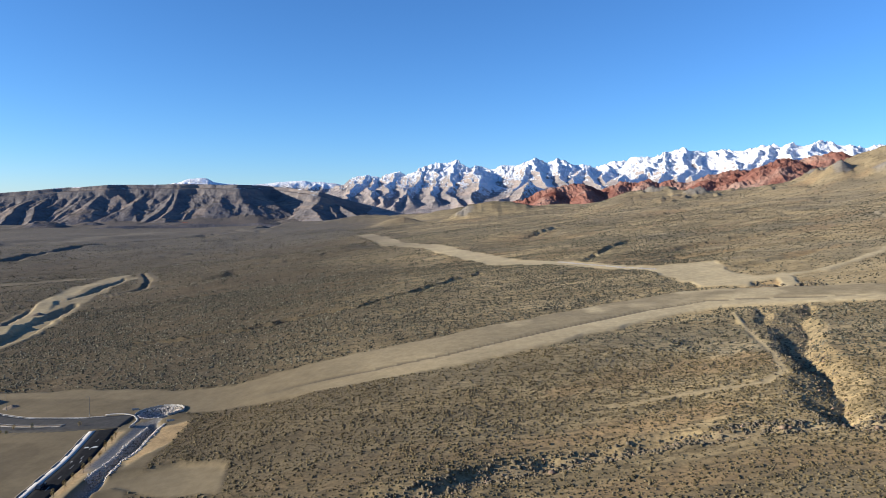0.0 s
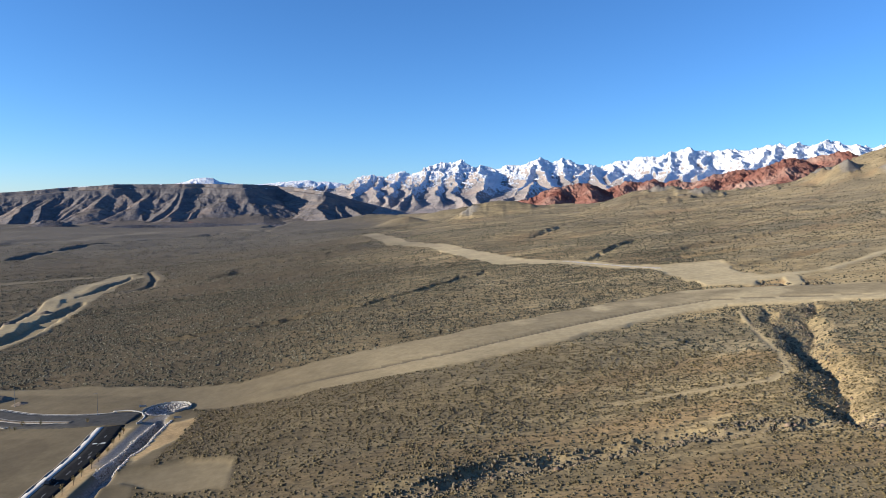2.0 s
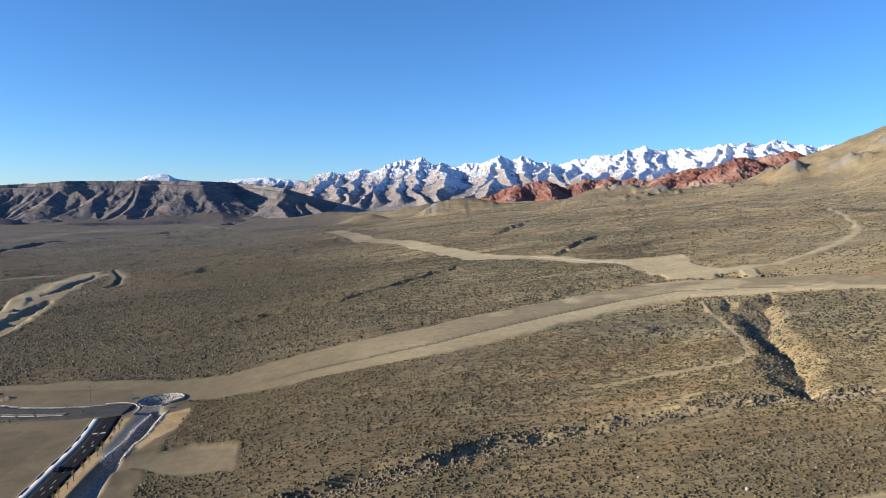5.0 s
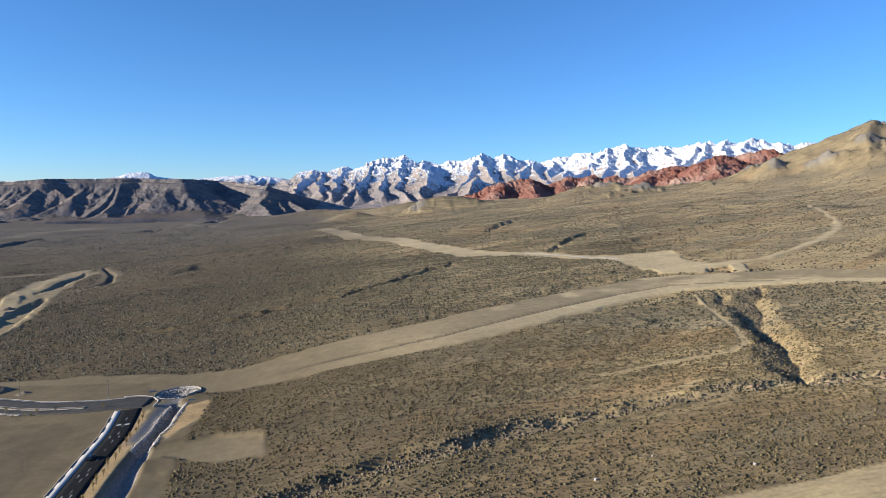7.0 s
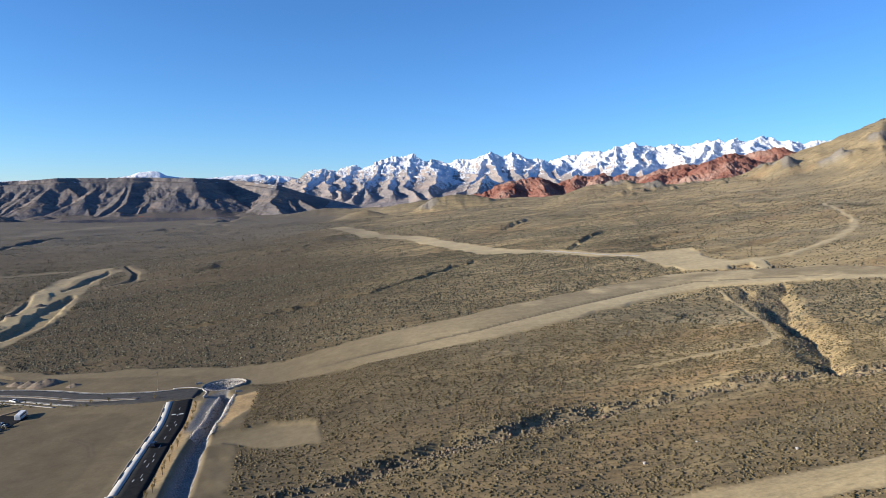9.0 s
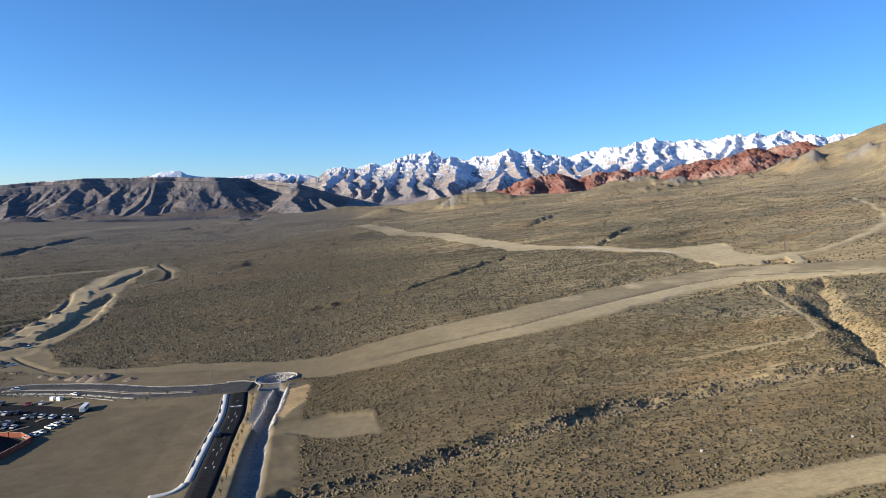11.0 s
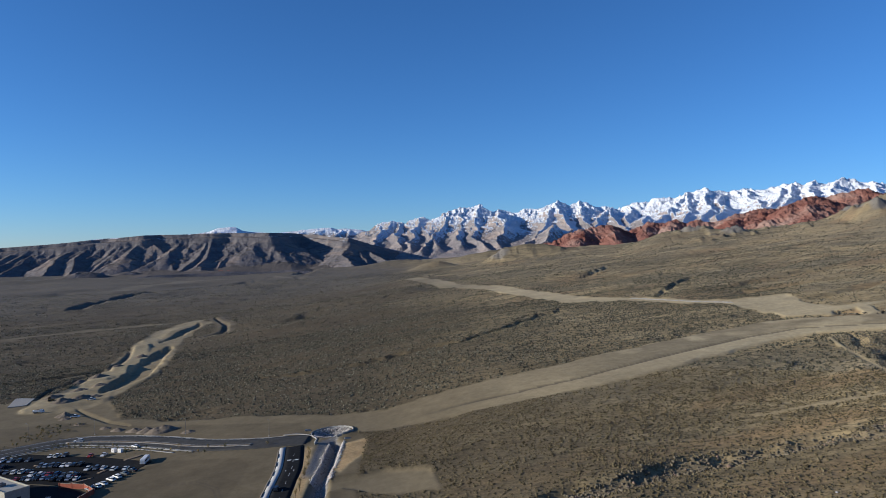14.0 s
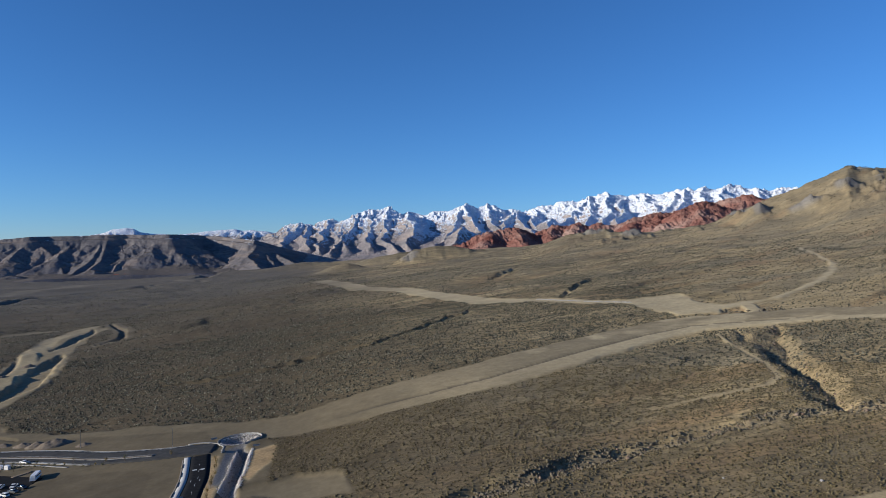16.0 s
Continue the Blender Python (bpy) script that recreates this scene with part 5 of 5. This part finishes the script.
PAINTS = [("white", paint("white_car_paint", (0.78, 0.75, 0.69), 0.4, 0, 0.03)), ("silver", paint("silver_car_paint", (0.5, 0.51, 0.52), 0.3, 0.6, 0.04)),
          ("black", paint("black_car_paint", (0.02, 0.02, 0.022), 0.2, 0, 0.05)), ("grey", paint("grey_car_paint", (0.14, 0.145, 0.15), 0.3, 0.4, 0.05)),
          ("dark blue", paint("blue_car_paint", (0.03, 0.05, 0.12), 0.25, 0.2, 0.05)), ("red", paint("red_car_paint", (0.32, 0.03, 0.02), 0.3, 0, 0.05))]
KINDS = {"sedan": "sedan", "suv": "sport utility car", "pickup": "pickup truck"}
fleet = {}


def park(kind, tone, x, y, turn, where="parked on black asphalt"):
    z = smooth_z(x, y) + 0.065
    m = pose(x, y, z, 0, 0, turn)
    key = (kind, tone)
    if key not in fleet:
        fleet[key] = car(kind, PAINTS[tone][1], PAINTS[tone][0] + " " + KINDS[kind] + " " + where, m)
        return fleet[key]
    ob = copy_thing(fleet[key], m)
    ob["label"] = PAINTS[tone][0] + " " + KINDS[kind] + " " + where
    return ob


pick = random.Random(5)
ROWS = [(-271, -257, 270.5, 5), (-256, -238, 259.5, 7), (-253, -241, 265.5, 4), (-238, -228, 257, 4), (-237, -231, 263, 3), (-257, -238, 278.5, 8), (-230, -223, 271, 3), (-217, -211, 268, 2),
        (-283, -270, 290, 4), (-262, -255, 295.5, 3), (-241, -234, 292.5, 2), (-302, -287, 268, 6), (-300, -286, 261, 6), (-300, -276, 280, 8)]
for x0, x1, y, n in ROWS:
    for k in range(n):
        px = x0 + (x1 - x0) * k / max(n - 1, 1)
        tone = pick.choices(range(6), (38, 14, 22, 16, 6, 4))[0]
        park(pick.choices(["sedan", "suv", "pickup"], (5, 4, 2))[0], tone, px + pick.uniform(-0.2, 0.2), y + pick.uniform(-0.3, 0.3), pick.choice((4, 184)) + pick.uniform(-2, 2))
for (px, py), tone in zip(((-213, 240.5), (-212, 244), (-211, 247.3), (-210.2, 252.5), (-209.3, 256), (-207.8, 260), (-206.2, 264)), (1, 0, 0, 0, 0, 3, 2)):
    park(pick.choice(["sedan", "suv"]), tone, px, py, 62 + pick.uniform(-3, 3), "parked at the edge of the bare lot")
park("sedan", 0, -223.5, 303.5, 62, "driving on the grey highway")
park("suv", 0, -263, 322, 100, "driving on the grey highway")
park("suv", 2, -129.2, 218, 6, "driving on the new side road")


def bus(m):
    ob = thing("minibus", m, "white minibus parked at the edge of the car park", "bus")
    part("body", profile_bm([(-4.2, 0.45), (-4.25, 2.0), (-4.1, 2.75), (3.2, 2.8), (3.6, 2.5), (4.0, 1.5), (4.1, 0.45)], 1.15, 0.1, 0.06), PAINTS[0][1], ob)
    for s in (-1, 1):
        for k in range(5):
            part("window", box_bm(s * 1.075 - 0.03, s * 1.075 + 0.03, -3.7 + 1.35 * k, -2.6 + 1.35 * k, 1.55, 2.3, 0.01), M_GLASS, ob)
    part("windscreen", profile_bm([(3.62, 2.4), (3.66, 2.42), (4.05, 1.52), (3.98, 1.5)], 1.0, 0.08, 0.0), M_GLASS, ob)
    wheel_set(ob, 1.16, (-2.6, 2.7), 0.42, 0.3)
    return ob


bus(pose(-205.8, 275.5, smooth_z(-205.8, 275.5) + 0.07, 0, 0, 8))


def work_truck(m, label):
    ob = thing("truck", m, label, "truck", "trucks on the building site")
    part("chassis", box_bm(-0.5, 0.5, -3.2, 3.2, 0.55, 0.8, 0.03), M_TYRE, ob)
    part("cab", profile_bm([(1.2, 0.75), (1.2, 2.35), (2.5, 2.35), (3.0, 1.5), (3.3, 1.3), (3.3, 0.75)], 1.05, 0.1, 0.06), PAINTS[0][1], ob)
    part("windscreen", profile_bm([(2.54, 2.25), (2.58, 2.27), (3.04, 1.55), (2.98, 1.5)], 0.92, 0.06, 0.0), M_GLASS, ob)
    part("dump_body", profile_bm([(-3.3, 1.0), (-3.6, 1.9), (-3.5, 1.95), (0.6, 2.2), (0.9, 2.6), (1.1, 2.6), (1.0, 1.0)], 1.15, 0.05, 0.04), PAINTS[0][1], ob)
    part("load", profile_bm([(-3.0, 1.9), (-1.6, 2.35), (-0.4, 2.4), (0.6, 2.1)], 0.95, 0.1, 0.0), M_EARTH, ob, "heap of tan soil")
    wheel_set(ob, 1.1, (-2.2, -1.1, 2.2), 0.5, 0.32)
    return ob


work_truck(pose(-331.5, 398, ground_z(-331.5, 398), 0, 0, -80), "white dump truck loaded with soil on graded earth")
for x, y, a in ((-298.5, 382, -75), (-313, 428, -70)):
    park("pickup", 0, x, y, a, "parked on bare graded earth").location.z = ground_z(x, y)


def bulldozer(m):
    ob = thing("bulldozer", m, "dusty bulldozer standing beside spoil heaps", "bulldozer")
    part("hull", profile_bm([(-1.8, 0.7), (-1.8, 1.7), (0.0, 1.75), (2.0, 1.55), (2.1, 0.7)], 0.75, 0.1, 0.05), M_YELLOW, ob)
    part("cab", box_bm(-0.7, 0.7, -1.5, 0.0, 1.7, 2.9, 0.06, 0.1), M_GLASS, ob)
    part("cab_roof", box_bm(-0.75, 0.75, -1.55, 0.05, 2.9, 3.0, 0.03), M_YELLOW, ob)
    for s in (-1, 1):
        part("track", profile_bm([(-2.0, 0.35), (-1.7, 0.95), (1.7, 0.95), (2.0, 0.35), (1.6, 0.0), (-1.6, 0.0)], 0.28, 0.0, 0.05), M_TYRE, ob).location.x = s * 1.0
        part("push_arm", box_bm(s * 1.35 - 0.08, s * 1.35 + 0.08, 0.2, 2.5, 0.4, 0.6, 0.02), M_YELLOW, ob)
    part("blade", profile_bm([(2.5, 0.05), (2.4, 0.6), (2.55, 1.2), (2.7, 1.2), (2.55, 0.6), (2.65, 0.05)], 1.7, 0.0, 0.02), M_STEEL, ob)
    return ob


bulldozer(pose(-345, 434, ground_z(-345, 434), 0, 0, -60))


# ---- spoil heaps ----
def heap(x, y, sx, sy, h, turn, seed, label="heap of turned tan earth and rocks"):
    n = 22
    u, v = np.meshgrid(np.linspace(-1, 1, n), np.linspace(-1, 1, n))
    rr = np.hypot(u, v)
    z = np.clip(1 - rr, 0, 1) ** 0.8 * (0.45 + 0.9 * fbm(u * 2.2 + seed * 3.1, v * 2.2 - seed, 4, 500 + seed)) + 0.12 * (ridged(u * 4 + seed, v * 4, 2, 520) - 0.5) * (rr < 0.95)
    c, s = math.cos(turn), math.sin(turn)
    wx, wy = x + u * sx * c - v * sy * s, y + u * sx * s + v * sy * c
    wz = height(wx.ravel(), wy.ravel()).reshape(wx.shape) - 0.15 + h * z * (rr < 1)
    me = mesh_np("earth_mound", np.stack([wx, wy, wz], -1).reshape(-1, 3), grid_faces(n, n), M_EARTH, flat=False)
    return tagged(new("earth_mound", me), label, "earth heap", "spoil heaps on the building site")


for k, (x, y, sx, sy, h, a) in enumerate(((-222, 330, 9, 6, 3.6, 0.4), (-231, 333, 6, 4.5, 2.6, 0.3), (-240, 337, 6, 4, 1.9, -0.4), (-252, 342, 5, 3.5, 1.6, -0.5), (-262, 348, 4, 3, 1.2, -0.4), (-333, 428, 8, 7, 3.4, 0.9), (-326, 437, 9, 5, 3.2, 0.6),
                                             (-318, 441, 6, 4, 2.0, 0.3), (-308, 387, 6, 5, 2.6, 0.2), (-303, 378, 4, 3, 1.4, 0.2), (-356, 519, 9, 6, 3.0, 1.0), (-365, 505, 7, 5, 2.6, 1.1), (-345, 470, 7, 5, 2.2, 0.7), (-338, 486, 6, 4, 2.0, 0.5),
                                             (-360, 560, 7, 5, 2.4, 1.2), (-372, 630, 7, 6, 2.2, 1.1), (-350, 445, 7, 5, 2.2, 0.7), (-285, 362, 4, 3, 1.2, -0.5), (-204, 322, 4, 3, 1.4, 0.1))):
    heap(x, y, sx, sy, h, a, k)


# ---- buildings and walls ----
def office(m):
    """Flat-roofed service building with a parapet and a band of small windows."""
    ob = thing("building", m, "beige stucco building with a pale flat roof", "building")
    part("wall", box_bm(-30, 0, 0, 9.5, -1.0, 5.6, 0.05), M_STUCCO, ob)
    part("roof", box_bm(-29.6, -0.4, 0.4, 9.1, 5.6, 5.75), M_ROOF, ob)
    for x0, x1, y0, y1 in ((-30.1, 0.1, -0.1, 0.3), (-30.1, 0.1, 9.2, 9.6), (-30.1, -29.7, 0.3, 9.2), (-0.3, 0.1, 0.3, 9.2)):
        part("parapet", box_bm(x0, x1, y0, y1, 5.6, 6.3, 0.03), M_STUCCO, ob)
    for y0 in (2.0, 4.3):
        w = part("window", box_bm(-0.02, 0.05, y0, y0 + 1.7, 2.0, 3.1, 0.01), M_GLASS, ob)
        part("window_sill", box_bm(0.0, 0.14, y0 - 0.1, y0 + 1.8, 1.9, 2.0, 0.01), M_CONCRETE, w)
    for k in range(6):
        part("window", box_bm(-27 + 4.3 * k, -25 + 4.3 * k, -0.06, 0.02, 2.0, 3.2, 0.01), M_GLASS, ob)
    unit = part("roof_unit", box_bm(-12, -9.5, 3, 5.2, 5.75, 6.9, 0.06), M_STEEL, ob, "grey rooftop cooling unit")
    part("fan_cover", tube_bm((-10.75, 4.1, 6.9), (-10.75, 4.1, 7.0), 0.8, 0.8, 14), M_TYRE, unit)
    return ob


office(pose(-236.5, 222, smooth_z(-236.5, 222), 0, 0, -30))


def wing(m):
    """The lower wing of the same building, with a parapet and a row of windows."""
    ob = thing("building", m, "beige stucco wing with a flat parapet roof", "building")
    part("wall", box_bm(-24, 0, 0, 22, -1.0, 5.8, 0.05), M_STUCCO, ob)
    part("roof", box_bm(-23.6, -0.4, 0.4, 21.6, 5.8, 5.95), M_ROOF, ob)
    for x0, x1, y0, y1 in ((-24.1, 0.1, -0.1, 0.3), (-24.1, 0.1, 21.7, 22.1), (-24.1, -23.7, 0.3, 21.7), (-0.3, 0.1, 0.3, 21.7)):
        part("parapet", box_bm(x0, x1, y0, y1, 5.8, 6.5, 0.03), M_STUCCO, ob)
    for k in range(5):
        part("window", box_bm(-0.02, 0.06, 2 + 4 * k, 4 + 4 * k, 1.6, 3.0, 0.01), M_GLASS, ob)
    return ob


wing(pose(-238.5, 188, smooth_z(-238.5, 200), 0, 0, 0))


def drying_rack(m):
    ob = thing("metal_rack", m, "white metal frame standing in the service yard", "rack")
    for s in (-1, 1):
        part("post", tube_bm((s * 0.9, 0, -0.2), (s * 0.9, 0, 2.6), 0.07, 0.07, 8), PAINTS[0][1], ob)
        part("brace", tube_bm((s * 0.9, 0, 1.2), (s * 0.9, -0.8, 0.05), 0.05, 0.05, 8), PAINTS[0][1], ob)
    for z in (1.4, 2.55):
        part("rail", tube_bm((-0.95, 0, z), (0.95, 0, z), 0.06, 0.06, 8), PAINTS[0][1], ob)
    part("panel", box_bm(-0.6, 0.6, -0.06, 0.06, 1.6, 2.4, 0.02), PAINTS[0][1], ob)
    return ob


drying_rack(pose(-222, 226.5, smooth_z(-222, 226.5) + 0.08, 0, 0, 20))


def block_wall(line, label):
    ob = thing("yard_wall", pose(0, 0, 0), label, "wall")
    for (ax, ay), (bx, by) in zip(line, line[1:]):
        n = max(int(math.hypot(bx - ax, by - ay) / 4.5), 1)
        a = math.degrees(math.atan2(by - ay, bx - ax))
        for k in range(n):
            x, y = ax + (bx - ax) * (k + 0.5) / n, ay + (by - ay) * (k + 0.5) / n
            h = math.hypot(bx - ax, by - ay) / n / 2
            bm = box_bm(-h + 0.2, h - 0.2, -0.1, 0.1, -0.5, 2.0, 0.02)
            bm.transform(pose(x, y, smooth_z(x, y), 0, 0, a))
            p = part("panel", bm, M_REDWALL, ob)
            bm = box_bm(-h, h, -0.14, 0.14, 2.0, 2.12, 0.02)
            bm.transform(pose(x, y, smooth_z(x, y), 0, 0, a))
            part("coping", bm, M_BLOCK, p)
        for k in range(n + 1):
            x, y = ax + (bx - ax) * k / n, ay + (by - ay) * k / n
            bm = box_bm(-0.22, 0.22, -0.22, 0.22, -0.5, 2.3, 0.03)
            bm.transform(pose(x, y, smooth_z(x, y), 0, 0, a))
            part("pillar", bm, M_REDWALL, ob)
    return ob


block_wall([(-228, 214.5), (-211, 209), (-209, 236), (-217, 243.5), (-229, 246)], "red block wall around the service yard")


def farmhouse(m, size):
    ob = thing("house", m, "small distant house with a red roof", "house")
    part("wall", box_bm(-size, size, -4, 4, -2, 4.5), M_STUCCO, ob)
    part("roof", profile_bm([(-5, 4.4), (0, 7.5), (5, 4.4)], size + 0.6, 0.0, 0.0), M_TILE, ob)
    for k in range(5):
        part("window", box_bm(-size + 1.5 + k * size * 0.38, -size + 3 + k * size * 0.38, -4.08, -3.95, 1.2, 2.8), M_GLASS, ob)
    part("door", box_bm(size * 0.75, size * 0.75 + 1.1, -4.08, -3.95, 0, 2.1), M_BARK, ob)
    return ob


for x, y, sz, a in ((-1030, 2760, 9, 10), (-1004, 2775, 6, -20), (-1050, 2770, 5, 25)):
    farmhouse(pose(x, y, ground_z(x, y), 0, 0, a), sz)


# ---- street furniture ----
def street_lamp(m):
    ob = thing("street_lamp", m, "tall grey steel street lamp beside the highway", "street lamp", "street lamps along the highway")
    part("base", tube_bm((0, 0, -0.3), (0, 0, 0.5), 0.28, 0.25, 12), M_CONCRETE, ob)
    part("pole", tube_bm((0, 0, 0.4), (0, 0, 8.6), 0.11, 0.07, 10), M_STEEL, ob)
    arm = part("arm", tube_bm((0, 0, 8.5), (0, -1.9, 8.9), 0.05, 0.04, 8), M_STEEL, ob)
    part("lamp_head", box_bm(-0.16, 0.16, -2.5, -1.8, 8.82, 8.98, 0.03), M_STEEL, arm)
    return ob


l1 = street_lamp(pose(-153.5, 296.5, ground_z(-153.5, 296.5)))
for x, y, a in ((-204, 318.5, -25), (-262, 336.5, -30), (-296, 331, -120)):
    copy_thing(l1, pose(x, y, ground_z(x, y), 0, 0, a))


def cabinet(m):
    ob = thing("utility_cabinet", m, "white metal utility cabinet on a concrete pad", "utility cabinet", "cabinets by the car park")
    part("pad", box_bm(-1.3, 1.3, -1.0, 1.0, -0.3, 0.12, 0.03), M_CONCRETE, ob)
    part("housing", box_bm(-1.1, 1.1, -0.8, 0.8, 0.12, 1.9, 0.04), PAINTS[0][1], ob)
    for s in (-1, 1):
        d = part("door", box_bm(s * 0.53 - 0.5, s * 0.53 + 0.5, -0.85, -0.78, 0.25, 1.8, 0.01), PAINTS[0][1], ob)
        part("handle", box_bm(s * 0.12 - 0.03, s * 0.12 + 0.03, -0.9, -0.84, 0.95, 1.15, 0.005), M_STEEL, d)
    return ob


c1 = cabinet(pose(-232, 298.5, ground_z(-232, 298.5), 0, 0, -20))
copy_thing(c1, pose(-228, 297, ground_z(-228, 297), 0, 0, -20))


def barrier(m):
    ob = thing("concrete_barrier", m, "pale concrete road barrier beside the basin", "road barrier", "barriers round the basin")
    bm = profile_bm([(-0.3, 0), (-0.3, 0.1), (-0.16, 0.3), (-0.09, 0.85), (0.09, 0.85), (0.16, 0.3), (0.3, 0.1), (0.3, 0)], 1.5, 0.0, 0.02)
    part("block", bm, M_CONCRETE, ob)
    for s in (-1, 1):
        part("lifting_slot", box_bm(s * 0.8 - 0.25, s * 0.8 + 0.25, -0.31, 0.31, 0.0, 0.07), M_TYRE, ob)
    return ob


first = None
for k in range(17):
    a = radians(-62 + 17.0 * k)
    x, y = BASIN[0] + (BASIN[2] + 0.6) * math.cos(a), BASIN[1] + (BASIN[3] + 0.6) * math.sin(a)
    m = pose(x, y, ground_z(x, y) - 0.02, 0, 0, math.degrees(a) + 90)
    if first is None:
        first = barrier(m)
    else:
        copy_thing(first, m)
for x, y, a in ((-112, 281, 15), (-126, 276.5, 70), (-135, 300, 20)):
    copy_thing(first, pose(x, y, ground_z(x, y), 0, 0, a))


# ---- planted trees and shrubs ----
def leaf_cloud(n, spread, centre, size, seed):
    r = random.Random(seed)
    bm = bmesh.new()
    for _ in range(n):
        d = Vector((r.gauss(0, 1), r.gauss(0, 1), r.gauss(0, 1))).normalized() * r.random() ** 0.5
        c = Vector(centre) + Vector((d.x * spread[0], d.y * spread[1], d.z * spread[2]))
        s = size * r.uniform(0.6, 1.4)
        q = Euler((r.uniform(0, 6), r.uniform(0, 6), r.uniform(0, 6))).to_matrix()
        vs = [bm.verts.new(c + q @ Vector(v) * s) for v in ((-0.5, 0, 0), (0, -0.3, 0.08), (0.5, 0, 0), (0, 0.3, 0.08))]
        bm.faces.new(vs)
    return bm


def tree(m, tall, wide, material, label, seed, category="tree", group=""):
    ob = thing("tree" if tall > 1.8 else "shrub", m, label, category, group)
    part("trunk", tube_bm((0, 0, -0.3), (0.05, 0, tall * 0.55), 0.03 * tall, 0.015 * tall, 7), M_BARK, ob)
    r = random.Random(seed)
    for k in range(4):
        a = k * 1.6 + r.uniform(-0.4, 0.4)
        part("limb", tube_bm((0, 0, tall * (0.3 + 0.07 * k)), (math.cos(a) * wide * 0.6, math.sin(a) * wide * 0.6, tall * (0.6 + 0.08 * k)), 0.014 * tall, 0.006 * tall, 5), M_BARK, ob)
    part("crown", leaf_cloud(170, (wide, wide, tall * 0.36), (0, 0, tall * 0.64), 0.13 * tall ** 0.5, seed), material, ob)
    return ob


protos = {}
spots = []
tp, tt = curve_points(SIDE_ROAD, 1.0)
for k in range(17):
    i = 12 + k * 7
    q = tp[i] - np.array([tt[i][1], -tt[i][0]]) * (6.3 + 0.5 * (k % 2))
    spots.append((q[0], q[1], 3.0 + 0.5 * (k * 7 % 3), 0.8, "dry", "young staked tree in the planting strip"))
hp, ht = curve_points(HIGHWAY, 1.0)
for k in range(44):
    f = 0.32 + 0.013 * k
    i = int(f * (len(hp) - 1))
    if 0.32 < f < 0.9:
        q = hp[i] + np.array([ht[i][1], -ht[i][0]]) * (9.8 + 2.2 * ((k * 13) % 5) / 5)
        spots.append((q[0], q[1], 0.8 + 0.5 * ((k * 5) % 4), 0.55 + 0.12 * (k % 3), "green" if k % 3 else "dry", "low planted shrub beside the highway"))
for k in range(60):
    i = int((0.36 + 0.0075 * k) * (len(hp) - 1))
    q = hp[i] + np.array([ht[i][1], -ht[i][0]]) * (12.4 + 2.0 * ((k * 11) % 7) / 7)
    spots.append((q[0], q[1], 0.9 + 0.4 * ((k * 3) % 3), 0.7 + 0.1 * (k % 3), "green" if k % 4 else "dry", "low planted shrub beside the highway"))
for k in range(22):
    i = int((0.64 + 0.013 * k) * (len(hp) - 1))
    q = hp[i] + np.array([ht[i][1], -ht[i][0]]) * 1.5
    spots.append((q[0], q[1], 0.8, 0.5, "dry" if k % 2 else "green", "low shrub planted in the gravel median"))
for x, y, tall, w, kind in ((-171, 283.5, 3.6, 0.9, "green"), (-180, 285.5, 3.0, 1.0, "dry"), (-197, 293, 3.2, 1.1, "dry"), (-150, 281.5, 2.8, 1.0, "dry"), (-297, 345, 3.0, 1.2, "dry"), (-292, 333, 2.6, 1.0, "dry"),
                            (-223, 292, 3.2, 1.3, "green"), (-243, 305, 3.2, 1.3, "green"), (-252, 308, 3.4, 1.4, "green"), (-262, 311, 3.0, 1.2, "dry"), (-271, 313, 3.0, 1.2, "green"), (-281, 309, 2.8, 1.2, "green")):
    spots.append((x, y, tall, w, kind, "small planted tree beside the highway"))
pick = random.Random(11)
for k in range(70):
    x, y = pick.uniform(-306, -281), pick.uniform(312, 362)
    if along(np.array([x]), np.array([y]), HIGHWAY)[0][0] > 9.5:
        spots.append((x, y, pick.choice((1.1, 1.6, 2.2)), pick.choice((0.7, 1.0)), pick.choice(("dry", "green")), "low shrub on the rocky verge"))
for k, (x, y, tall, w, kind, label) in enumerate(spots):
    key = (round(tall, 1), round(w, 1), kind, label)
    m = pose(x, y, ground_z(x, y), 0, 0, 47 * k)
    if key in protos:
        copy_thing(protos[key], m)
    else:
        protos[key] = tree(m, tall, w, M_LEAF if kind == "green" else M_LEAF_DRY, ("olive green " if kind == "green" else "yellowed ") + label, 900 + k, "tree" if tall > 1.8 else "shrub",
                           "planting by the road")

# kerbed islands in the car park
for line in ([(-262, 281.5), (-251, 281.5)], [(-222, 264.5), (-219, 274)], [(-229, 250), (-221, 258)], [(-219, 282), (-213, 288)]):
    tagged(new("parking_island", ribbon_mesh("parking_island", [(*q, 1) for q in line], -0.9, 0.9, 0.22, 0.4, M_ISLAND, step=1.0, cross=3)), "raised tan kerbed island in the car park", "kerb island")

# pale boulders on the slope
for x, y, s in ((31, 152, 0.8), (71, 143, 0.7), (50, 160, 0.5)):
    bm = bmesh.new()
    bmesh.ops.create_icosphere(bm, subdivisions=2, radius=s)
    for v in bm.verts:
        v.co *= 0.75 + 0.5 * noise.noise(v.co * 1.7 + Vector((x, y, 0)))
        v.co.z *= 0.7
    me = bpy.data.meshes.new("boulder")
    bm.to_mesh(me)
    bm.free()
    me.materials.append(M_ROCK)
    ob = tagged(new("boulder", me), "pale boulder lying on the dry slope", "boulder", "boulders on the slope")
    ob.location = (x, y, ground_z(x, y) + s * 0.3)
